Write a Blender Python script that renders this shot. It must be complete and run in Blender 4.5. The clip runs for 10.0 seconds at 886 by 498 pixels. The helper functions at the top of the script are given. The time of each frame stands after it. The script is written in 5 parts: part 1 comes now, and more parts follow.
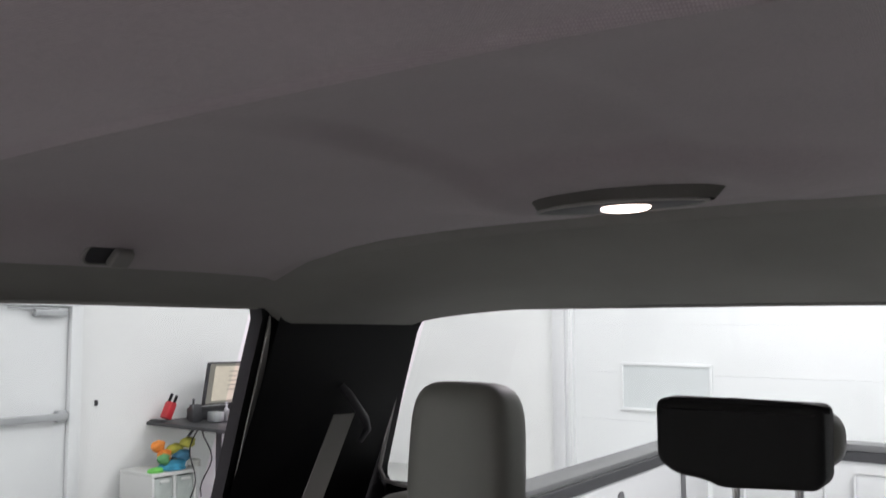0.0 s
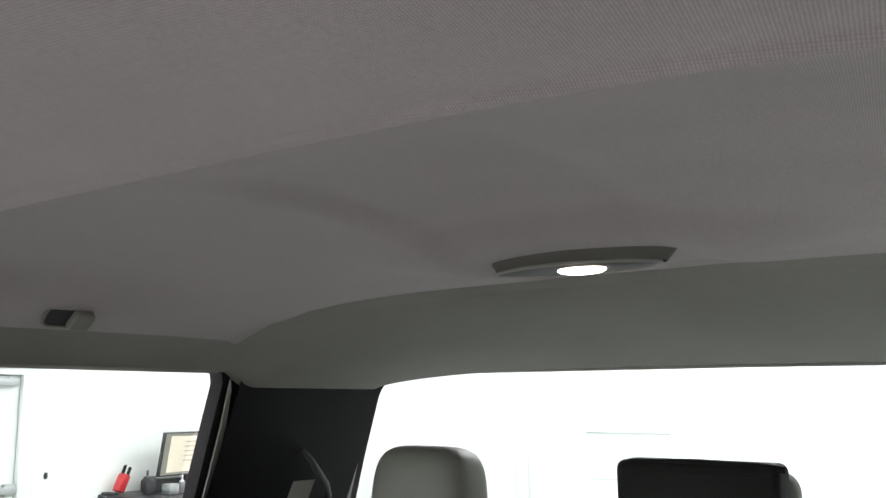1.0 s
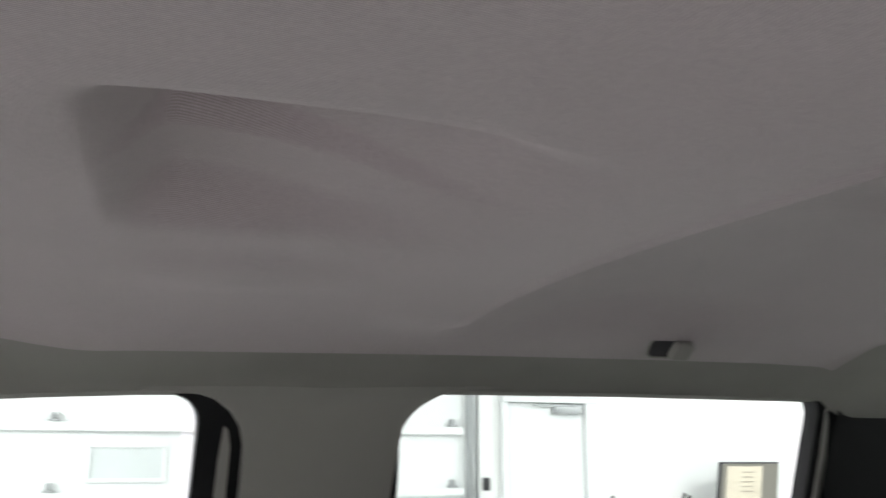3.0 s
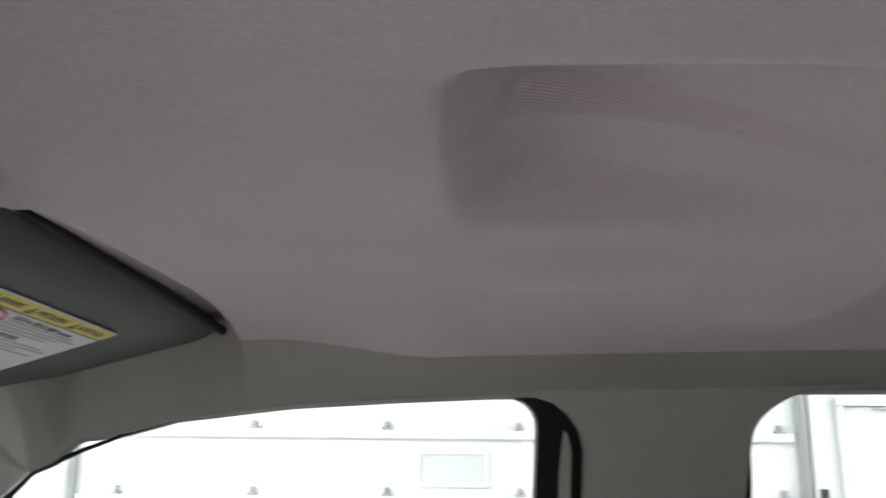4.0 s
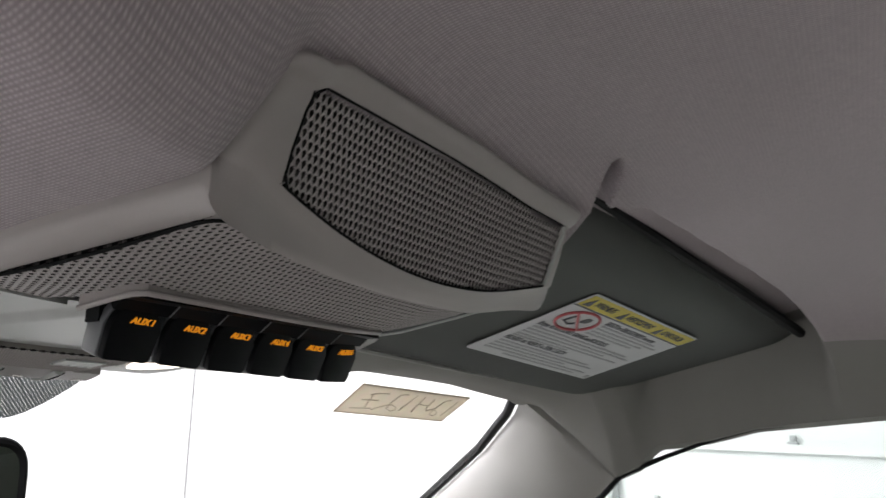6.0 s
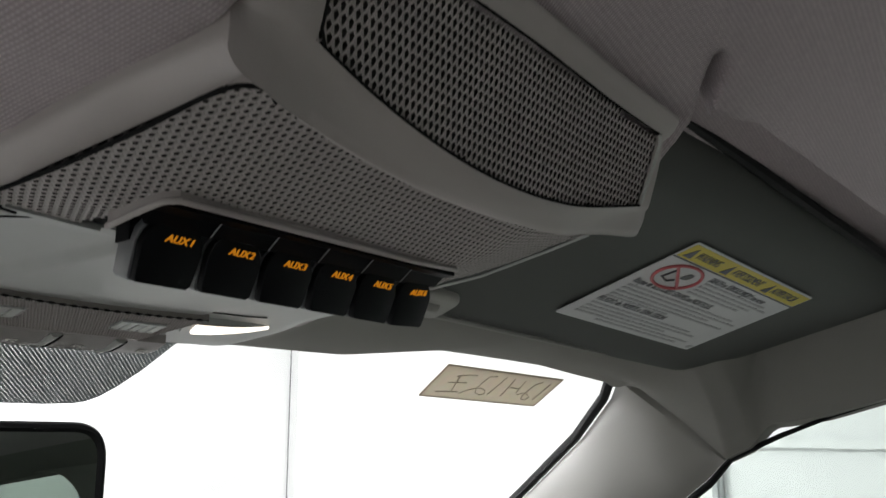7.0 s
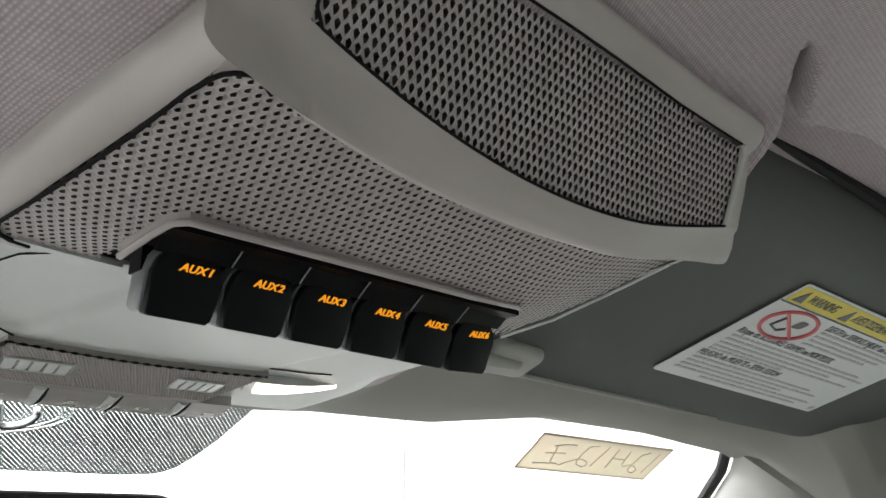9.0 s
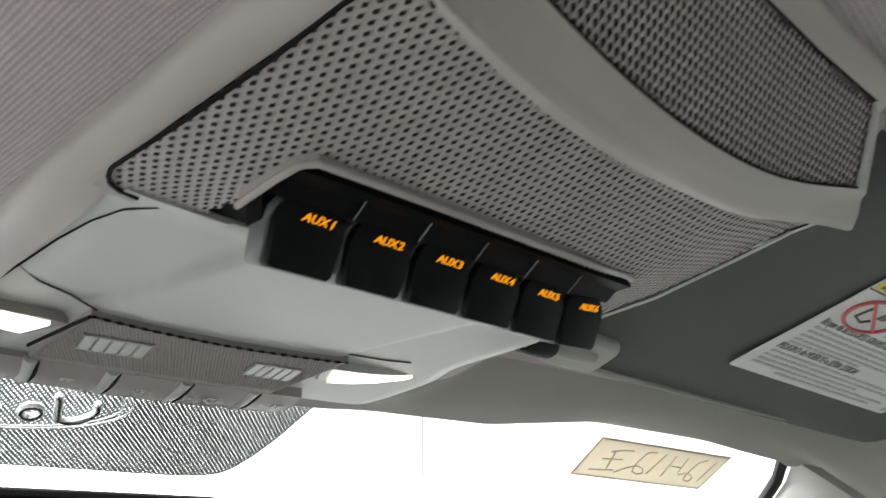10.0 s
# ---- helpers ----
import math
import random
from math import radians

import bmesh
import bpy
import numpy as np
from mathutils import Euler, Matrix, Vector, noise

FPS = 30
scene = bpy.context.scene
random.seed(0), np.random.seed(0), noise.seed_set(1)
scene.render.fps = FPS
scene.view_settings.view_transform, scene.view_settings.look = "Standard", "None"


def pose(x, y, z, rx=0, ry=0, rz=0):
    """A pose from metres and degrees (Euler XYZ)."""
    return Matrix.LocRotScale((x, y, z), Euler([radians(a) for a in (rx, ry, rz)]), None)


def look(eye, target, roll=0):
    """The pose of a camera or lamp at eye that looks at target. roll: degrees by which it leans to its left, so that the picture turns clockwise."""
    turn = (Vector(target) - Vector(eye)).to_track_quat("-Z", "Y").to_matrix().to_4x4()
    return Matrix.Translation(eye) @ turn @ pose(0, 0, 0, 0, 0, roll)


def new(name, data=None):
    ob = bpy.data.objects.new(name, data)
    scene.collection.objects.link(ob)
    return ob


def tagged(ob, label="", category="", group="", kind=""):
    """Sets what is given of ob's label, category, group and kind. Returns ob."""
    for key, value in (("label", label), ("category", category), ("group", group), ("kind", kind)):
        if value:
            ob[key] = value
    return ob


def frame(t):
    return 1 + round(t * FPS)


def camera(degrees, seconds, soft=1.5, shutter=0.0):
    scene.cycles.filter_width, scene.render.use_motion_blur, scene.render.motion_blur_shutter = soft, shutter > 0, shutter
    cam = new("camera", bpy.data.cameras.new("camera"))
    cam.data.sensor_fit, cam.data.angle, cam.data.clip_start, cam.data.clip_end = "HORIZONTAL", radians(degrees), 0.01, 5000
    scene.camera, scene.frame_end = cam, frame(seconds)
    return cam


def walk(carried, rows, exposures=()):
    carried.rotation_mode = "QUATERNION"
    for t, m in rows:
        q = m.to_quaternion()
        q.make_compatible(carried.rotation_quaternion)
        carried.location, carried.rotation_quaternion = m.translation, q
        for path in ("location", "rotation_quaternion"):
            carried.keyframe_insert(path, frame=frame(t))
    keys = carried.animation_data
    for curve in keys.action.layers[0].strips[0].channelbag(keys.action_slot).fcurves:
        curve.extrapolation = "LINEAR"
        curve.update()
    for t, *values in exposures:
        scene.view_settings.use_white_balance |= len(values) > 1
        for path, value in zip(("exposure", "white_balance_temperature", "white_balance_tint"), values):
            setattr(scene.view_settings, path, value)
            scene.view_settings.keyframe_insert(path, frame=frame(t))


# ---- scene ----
cam = camera(54.5, 10.0, soft=1.5, shutter=0.4)
PATH = [
    (0, (-0.379, -0.117, 1.807), (0.799, -1.725, 1.967), -0.2),
    (0.5, (-0.391, -0.117, 1.808), (0.74, -1.743, 2.084), -0.3),
    (1, (-0.39, -0.103, 1.799), (0.705, -1.747, 2.113), -0.5),
    (1.5, (-0.347, -0.095, 1.781), (0.793, -1.703, 2.116), -0.5),
    (2, (-0.348, -0.069, 1.783), (1.111, -1.387, 2.151), 0.8),
    (2.2, (-0.347, -0.07, 1.792), (1.208, -1.273, 2.159), 0.8),
    (3.5, (-0.313, -0.035, 1.8), (1.607, -0.433, 2.197), -0.4),
    (4, (-0.292, -0.025, 1.795), (1.666, -0.085, 2.198), -0.4),
    (4.5, (-0.295, -0.014, 1.789), (1.641, 0.265, 2.206), 0.5),
    (5, (-0.294, -0.008, 1.782), (1.555, 0.626, 2.205), 0.9),
    (5.5, (-0.298, 0.0, 1.782), (1.449, 0.875, 2.21), 1.1),
    (6, (-0.268, 0.039, 1.789), (1.39, 1.073, 2.214), 1.3),
    (6.2, (-0.258, 0.047, 1.786), (1.373, 1.119, 2.221), 0.6),
    (7.3, (-0.212, 0.073, 1.751), (1.306, 1.294, 2.204), -0.5),
    (7.5, (-0.21, 0.076, 1.745), (1.298, 1.303, 2.215), -0.9),
    (8, (-0.201, 0.067, 1.746), (1.257, 1.336, 2.258), -1.0),
    (8.5, (-0.188, 0.068, 1.758), (1.189, 1.397, 2.341), -0.4),
    (9, (-0.178, 0.075, 1.754), (1.155, 1.427, 2.382), -0.3),
    (9.5, (-0.179, 0.084, 1.75), (1.121, 1.451, 2.416), -0.1),
    (10, (-0.186, 0.116, 1.741), (1.112, 1.478, 2.418), -0.2),
]
EXPOSURE = [(0.0, -1.88, 6500, 21), (0.5, -1.3, 6500, 13), (2.0, -0.95, 6500, 10), (3.5, -1.06, 6500, 13), (4.0, -1.0, 6500, 14), (5.5, -1.16, 6500, 16), (6.2, -1.42, 6500, 12), (7.3, -1.88, 6500, 9), (8.2, -1.84, 6500, 9), (8.8, -0.74, 6500, 7), (9.5, -0.66, 6500, 7), (10.0, -0.68, 6500, 7)]
walk(cam, [(t, look(eye, target, roll)) for t, eye, target, roll in PATH], EXPOSURE)

# ---- light: white workshop seen through the cab's glass, with unseen lamps under its ceiling ----
world = bpy.data.worlds.new("workshop_air")
scene.world = world
world.use_nodes = True
world.node_tree.nodes["Background"].inputs[0].default_value = (0.9, 0.95, 1.0, 1)
world.node_tree.nodes["Background"].inputs[1].default_value = 0.3
# lamps without fixtures, placed and powered to suit the light in the cab
for lx, row in ((-2.8, (100.0, 1250.0, 200.0)), (1.4, (620.0, 15.0, 2000.0)), (4.6, (220.0, 5.0, 190.0))):
    for ly, power in zip((-6.9, -0.6, 6.2), row):
        lamp = bpy.data.lights.new("ceiling_tube_light", "AREA")
        lamp.shape, lamp.size, lamp.size_y = "RECTANGLE", 1.2, 3.4
        lamp.energy, lamp.color = power, (0.99, 0.985, 1.0)
        ob = new("ceiling_tube_light", lamp)
        ob.location = (lx, ly, 4.45)

GROUND = -0.08
CX = 0.007  # the cab's middle line


# ---- materials ----
def principled(name, color, rough=0.6, metal=0.0, spec=0.5):
    m = bpy.data.materials.new(name)
    m.use_nodes = True
    n = m.node_tree.nodes["Principled BSDF"]
    n.inputs["Base Color"].default_value = (*color, 1)
    n.inputs["Roughness"].default_value = rough
    n.inputs["Metallic"].default_value = metal
    n.inputs["Specular IOR Level"].default_value = spec
    return m, m.node_tree, n


def surface(name, color, rough=0.6, metal=0.0, spec=0.5, vary=0.12, big=3.0, grain=400.0, bump=0.15, depth=0.001, rvary=0.1):
    """A surface with broad mottling, fine grain and fine relief, in metres."""
    m, t, p = principled(name, color, rough, metal, spec)
    N, L = t.nodes.new, t.links.new
    co = N("ShaderNodeTexCoord")
    a, b = N("ShaderNodeTexNoise"), N("ShaderNodeTexNoise")
    a.inputs["Scale"].default_value, a.inputs["Detail"].default_value = big, 5
    b.inputs["Scale"].default_value, b.inputs["Detail"].default_value = grain, 3
    for n in (a, b):
        L(co.outputs["Object"], n.inputs["Vector"])
    ramp = N("ShaderNodeMapRange")
    ramp.inputs["From Min"].default_value, ramp.inputs["From Max"].default_value = 0.3, 0.7
    ramp.inputs["To Min"].default_value, ramp.inputs["To Max"].default_value = 1 - vary, 1 + vary
    L(a.outputs["Fac"], ramp.inputs["Value"])
    ramp2 = N("ShaderNodeMapRange")
    ramp2.inputs["To Min"].default_value, ramp2.inputs["To Max"].default_value = 1 - vary * 0.6, 1 + vary * 0.6
    L(b.outputs["Fac"], ramp2.inputs["Value"])
    mul = N("ShaderNodeMath")
    mul.operation = "MULTIPLY"
    L(ramp.outputs[0], mul.inputs[0]), L(ramp2.outputs[0], mul.inputs[1])
    hue = N("ShaderNodeMix")
    hue.data_type, hue.blend_type = "RGBA", "MULTIPLY"
    hue.inputs["Factor"].default_value = 1.0
    hue.inputs["A"].default_value = (*color, 1)
    L(mul.outputs[0], hue.inputs["B"])
    L(hue.outputs["Result"], p.inputs["Base Color"])
    rr = N("ShaderNodeMapRange")
    rr.inputs["To Min"].default_value, rr.inputs["To Max"].default_value = max(rough - rvary, 0.02), min(rough + rvary, 1)
    L(a.outputs["Fac"], rr.inputs["Value"]), L(rr.outputs[0], p.inputs["Roughness"])
    bp = N("ShaderNodeBump")
    bp.inputs["Strength"].default_value, bp.inputs["Distance"].default_value = bump, depth
    L(b.outputs["Fac"], bp.inputs["Height"]), L(bp.outputs[0], p.inputs["Normal"])
    return m


def woven(name, color, pitch=0.0015):
    """Knitted headliner cloth: crossing ribs with small dark gaps, and broad soft unevenness."""
    m, t, p = principled(name, color, 0.95, 0.0, 0.15)
    p.inputs["Sheen Weight"].default_value = 0.25
    p.inputs["Sheen Roughness"].default_value = 0.6
    N, L = t.nodes.new, t.links.new
    co = N("ShaderNodeTexCoord")
    turn = N("ShaderNodeMapping")
    turn.inputs["Rotation"].default_value = (0, 0, radians(-6))
    L(co.outputs["Object"], turn.inputs["Vector"])
    waves = []
    for axis, k in (("X", 1.0), ("Y", 0.8)):
        w = N("ShaderNodeTexWave")
        w.bands_direction = axis
        w.inputs["Scale"].default_value = k * 0.314 / pitch
        w.inputs["Distortion"].default_value = 1.1
        w.inputs["Detail Scale"].default_value = 2.0
        L(turn.outputs[0], w.inputs["Vector"])
        waves.append(w)
    # ribs along the cab, broken up into stitches
    stitch = N("ShaderNodeMapRange")
    stitch.inputs["To Min"].default_value, stitch.inputs["To Max"].default_value = 0.35, 1.0
    L(waves[1].outputs["Fac"], stitch.inputs["Value"])
    mul = N("ShaderNodeMath")
    mul.operation = "MULTIPLY"
    L(waves[0].outputs["Fac"], mul.inputs[0]), L(stitch.outputs[0], mul.inputs[1])
    a = N("ShaderNodeTexNoise")
    a.inputs["Scale"].default_value, a.inputs["Detail"].default_value = 7.0, 4
    L(co.outputs["Object"], a.inputs["Vector"])
    f = N("ShaderNodeTexNoise")
    f.inputs["Scale"].default_value, f.inputs["Detail"].default_value = 320.0, 2
    L(co.outputs["Object"], f.inputs["Vector"])
    r1, r2, r3 = (N("ShaderNodeMapRange") for _ in range(3))
    for r, lo, hi, src in ((r1, 0.77, 1.20, mul.outputs[0]), (r2, 0.9, 1.1, a.outputs["Fac"]), (r3, 0.85, 1.15, f.outputs["Fac"])):
        r.inputs["To Min"].default_value, r.inputs["To Max"].default_value = lo, hi
        L(src, r.inputs["Value"])
    m1, m2 = N("ShaderNodeMath"), N("ShaderNodeMath")
    m1.operation = m2.operation = "MULTIPLY"
    L(r1.outputs[0], m1.inputs[0]), L(r2.outputs[0], m1.inputs[1])
    L(m1.outputs[0], m2.inputs[0]), L(r3.outputs[0], m2.inputs[1])
    hue = N("ShaderNodeMix")
    hue.data_type, hue.blend_type = "RGBA", "MULTIPLY"
    hue.inputs["Factor"].default_value = 1.0
    hue.inputs["A"].default_value = (*color, 1)
    L(m2.outputs[0], hue.inputs["B"]), L(hue.outputs["Result"], p.inputs["Base Color"])
    add = N("ShaderNodeMath")
    add.operation = "ADD"
    L(mul.outputs[0], add.inputs[0]), L(f.outputs["Fac"], add.inputs[1])
    bp = N("ShaderNodeBump")
    bp.inputs["Strength"].default_value, bp.inputs["Distance"].default_value = 0.35, 0.0006
    L(add.outputs[0], bp.inputs["Height"]), L(bp.outputs[0], p.inputs["Normal"])
    return m


def glow(name, color, strength):
    m = bpy.data.materials.new(name)
    m.use_nodes = True
    t = m.node_tree
    t.nodes.clear()
    e, o = t.nodes.new("ShaderNodeEmission"), t.nodes.new("ShaderNodeOutputMaterial")
    e.inputs[0].default_value, e.inputs[1].default_value = (*color, 1), strength
    t.links.new(e.outputs[0], o.inputs[0])
    return m


def clear_glass(name, tint=(1, 1, 1)):
    """A thin pane: clear, with a gloss that grows at grazing angles."""
    m = bpy.data.materials.new(name)
    m.use_nodes = True
    t = m.node_tree
    t.nodes.clear()
    N, L = t.nodes.new, t.links.new
    clear, gloss, mix, out, fr = N("ShaderNodeBsdfTransparent"), N("ShaderNodeBsdfGlossy"), N("ShaderNodeMixShader"), N("ShaderNodeOutputMaterial"), N("ShaderNodeLayerWeight")
    clear.inputs[0].default_value = (*tint, 1)
    gloss.inputs["Roughness"].default_value = 0.02
    steep, scale = N("ShaderNodeMath"), N("ShaderNodeMath")
    steep.operation, scale.operation = "POWER", "MULTIPLY_ADD"
    steep.inputs[1].default_value, scale.inputs[1].default_value, scale.inputs[2].default_value = 5.0, 0.8, 0.03
    L(fr.outputs["Facing"], steep.inputs[0]), L(steep.outputs[0], scale.inputs[0])
    L(scale.outputs[0], mix.inputs[0]), L(clear.outputs[0], mix.inputs[1]), L(gloss.outputs[0], mix.inputs[2]), L(mix.outputs[0], out.inputs[0])
    return m


def dotted_glass(name, pitch, color):
    """Printed ceramic dots on glass: dark dots with clear gaps between them."""
    m, t, p = principled(name, color, 0.5)
    N, L = t.nodes.new, t.links.new
    co, turn = N("ShaderNodeTexCoord"), N("ShaderNodeMapping")
    turn.inputs["Rotation"].default_value = (0, 0, radians(45))
    L(co.outputs["UV"], turn.inputs["Vector"])
    ws = []
    for axis in ("X", "Y"):
        w = N("ShaderNodeTexWave")
        w.bands_direction = axis
        w.inputs["Scale"].default_value = 0.314 / pitch
        L(turn.outputs[0], w.inputs["Vector"])
        ws.append(w)
    add, less = N("ShaderNodeMath"), N("ShaderNodeMath")
    add.operation, less.operation = "ADD", "GREATER_THAN"
    less.inputs[1].default_value = 1.75
    L(ws[0].outputs["Fac"], add.inputs[0]), L(ws[1].outputs["Fac"], add.inputs[1]), L(add.outputs[0], less.inputs[0])
    clear, mix = N("ShaderNodeBsdfTransparent"), N("ShaderNodeMixShader")
    out = t.nodes["Material Output"]
    L(less.outputs[0], mix.inputs[0]), L(p.outputs[0], mix.inputs[1]), L(clear.outputs[0], mix.inputs[2]), L(mix.outputs[0], out.inputs[0])
    return m


def thin_sheet(name, color):
    """Paper that lets some light through from behind."""
    m, t, p = principled(name, color, 0.8)
    N, L = t.nodes.new, t.links.new
    tr, mix, grain, co = N("ShaderNodeBsdfTranslucent"), N("ShaderNodeMixShader"), N("ShaderNodeTexNoise"), N("ShaderNodeTexCoord")
    grain.inputs["Scale"].default_value = 90.0
    L(co.outputs["Object"], grain.inputs["Vector"])
    mul = N("ShaderNodeMix")
    mul.data_type, mul.blend_type = "RGBA", "MULTIPLY"
    mul.inputs["Factor"].default_value = 0.12
    mul.inputs["A"].default_value = (*color, 1)
    L(grain.outputs["Color"], mul.inputs["B"]), L(mul.outputs["Result"], tr.inputs[0]), L(mul.outputs["Result"], p.inputs["Base Color"])
    mix.inputs[0].default_value = 0.62
    L(p.outputs[0], mix.inputs[1]), L(tr.outputs[0], mix.inputs[2]), L(mix.outputs[0], t.nodes["Material Output"].inputs[0])
    return m


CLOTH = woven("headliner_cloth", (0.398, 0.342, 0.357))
# plain headliner without weave; shade of rails and rear drop put into its colour
SHADED_LINER = surface("headliner_shaded", (0.276, 0.270, 0.254), 0.95, spec=0.15, vary=0.06, big=6, grain=700, bump=0.25, depth=0.0005)
TRIM = surface("grey_trim_plastic", (0.29, 0.282, 0.264), 0.55, vary=0.04, big=6, grain=900, bump=0.12, depth=0.0005, rvary=0.06)
CONSOLE = surface("console_plastic", (0.372, 0.341, 0.328), 0.5, vary=0.035, big=9, grain=1100, bump=0.12, depth=0.0004, rvary=0.06)
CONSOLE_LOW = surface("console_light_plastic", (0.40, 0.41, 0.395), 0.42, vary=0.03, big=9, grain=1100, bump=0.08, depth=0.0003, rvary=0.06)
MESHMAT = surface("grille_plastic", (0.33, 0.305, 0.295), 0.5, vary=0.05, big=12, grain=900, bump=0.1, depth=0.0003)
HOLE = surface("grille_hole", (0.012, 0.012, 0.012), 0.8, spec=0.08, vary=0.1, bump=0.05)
VISOR = surface("visor_vinyl", (0.068, 0.071, 0.067), 0.65, spec=0.3, vary=0.06, big=5, grain=700, bump=0.25, depth=0.0006)
BLACK = surface("black_trim", (0.009, 0.009, 0.0095), 0.62, spec=0.09, vary=0.15, grain=600, bump=0.15)
SEAL = surface("black_rubber_seal", (0.007, 0.007, 0.008), 0.7, spec=0.25, vary=0.15, grain=500, bump=0.2)
SWITCH = surface("switch_black_plastic", (0.004, 0.0045, 0.0055), 0.5, spec=0.1, vary=0.1, grain=1500, bump=0.05, depth=0.0002)
SWITCH_SIDE = surface("switch_grey_edge", (0.14, 0.145, 0.15), 0.4, vary=0.08, grain=1500, bump=0.06, depth=0.0002)
AMBER = glow("amber_backlight", (1.0, 0.36, 0.02), 1.5)
LENS = glow("map_lamp_glow", (1.0, 0.86, 0.74), 9.0)
DOME = glow("dome_lamp_glow", (1.0, 0.80, 0.70), 24.0)
CLEAR = clear_glass("cab_glass", (0.97, 0.985, 0.975))
TINTED = clear_glass("green_side_glass", (0.825, 0.90, 0.848))
FRIT = dotted_glass("frit_dots", 0.0023, (0.13, 0.16, 0.16))
LEATHER = surface("grey_seat_leather", (0.20, 0.199, 0.178), 0.5, vary=0.05, big=8, grain=350, bump=0.3, depth=0.0008)
BLACKPAD = surface("black_pad_leather", (0.014, 0.014, 0.0135), 0.7, spec=0.25, vary=0.1, grain=350, bump=0.3)
CHROME = principled("chrome", (0.8, 0.8, 0.8), 0.12, 1.0)[0]
MIRROR = principled("mirror_silver", (0.30, 0.35, 0.32), 0.01, 1.0)[0]
WHITE_PAINT = surface("white_truck_paint", (0.8, 0.8, 0.81), 0.25, vary=0.03, big=3, bump=0.03)
RAILCAP = surface("bed_rail_plastic", (0.16, 0.16, 0.165), 0.6, vary=0.1, grain=500, bump=0.2)
RAILDARK = surface("bed_rail_lip", (0.05, 0.05, 0.055), 0.6, vary=0.1, grain=500, bump=0.2)
BELT = surface("seat_belt_webbing", (0.30, 0.295, 0.275), 0.8, vary=0.06, grain=800, bump=0.4)
WALL = surface("white_wall_paint", (0.86, 0.86, 0.86), 0.7, vary=0.03, big=0.8, grain=60, bump=0.1, depth=0.002)
DOORPAINT = surface("white_steel_door", (0.82, 0.83, 0.84), 0.4, vary=0.02, big=1.0, grain=80, bump=0.05)
GREYMETAL = surface("galvanised_track", (0.42, 0.43, 0.44), 0.4, 0.6, vary=0.1, big=4, grain=90, bump=0.1)
DARKMETAL = surface("dark_metal", (0.05, 0.05, 0.055), 0.5, 0.3, vary=0.1, big=6)
FLOORMAT = surface("sealed_concrete", (0.50, 0.505, 0.49), 0.35, vary=0.12, big=1.2, grain=70, bump=0.1)
DARKCABIN = surface("grey_cabin_trim", (0.07, 0.068, 0.064), 0.9, vary=0.15, grain=300, bump=0.4)
PAPER = thin_sheet("tan_paper_sheet", (0.74, 0.69, 0.60))
DOCUMENT = surface("tan_paper", (0.74, 0.66, 0.54), 0.8, vary=0.05, big=20, grain=300, bump=0.1)
INK = surface("brown_marker", (0.46, 0.41, 0.33), 0.7, vary=0.05)
LABEL_WHITE = surface("label_white", (0.62, 0.62, 0.63), 0.5, vary=0.03, big=10)
LABEL_YELLOW = surface("label_yellow", (0.62, 0.50, 0.04), 0.5, vary=0.04, big=10)
LABEL_BLACK = surface("label_black", (0.06, 0.06, 0.065), 0.5, vary=0.05)
LABEL_HEAD = surface("label_head_print", (0.14, 0.14, 0.15), 0.5, vary=0.05)
LABEL_GREY = surface("label_small_print", (0.40, 0.40, 0.41), 0.5, vary=0.05)
LABEL_RED = surface("label_red", (0.50, 0.09, 0.10), 0.5, vary=0.05)
FADED = surface("faded_print", (0.52, 0.50, 0.47), 0.5, vary=0.04)


# ---- building tools ----
def smooth(a, b, x):
    t = min(max((x - a) / (b - a), 0.0), 1.0)
    return t * t * (3 - 2 * t)


def along(pairs, x):
    """Straight lines through (x, value) pairs, softened."""
    return float(np.interp(x, [p[0] for p in pairs], [p[1] for p in pairs]))


def soft_along(pairs, x, w=0.03):
    return sum(along(pairs, x + w * k) for k in (-1, -0.5, 0, 0.5, 1)) / 5


def finish(bm, name, materials, flat=False):
    bmesh.ops.recalc_face_normals(bm, faces=bm.faces)
    me = bpy.data.meshes.new(name)
    bm.to_mesh(me)
    bm.free()
    for m in materials if isinstance(materials, (list, tuple)) else [materials]:
        me.materials.append(m)
    if not flat:
        me.polygons.foreach_set("use_smooth", [True] * len(me.polygons))
        me.set_sharp_from_angle(angle=radians(40))
    return me


def thing(name, label, category, at=(0, 0, 0), group="", kind=""):
    ob = new(name)
    ob.empty_display_size = 0.05
    ob.location = at
    return tagged(ob, label, category, group, kind)


def part(name, bm, material, parent=None, label="", flat=False):
    ob = new(name, finish(bm, name, material, flat))
    if parent is not None:
        ob.parent = parent
        if parent.data is None:
            ob.matrix_parent_inverse = Matrix.Translation(parent.location).inverted()
    if label:
        ob["label"] = label
    return ob


def setting(name, bm, material, label, category, flat=False):
    return tagged(part(name, bm, material, None, "", flat), label, category, "", "structure")


def single(name, bm, material, label, category, group="", flat=False):
    return tagged(part(name, bm, material, None, "", flat), label, category, group)


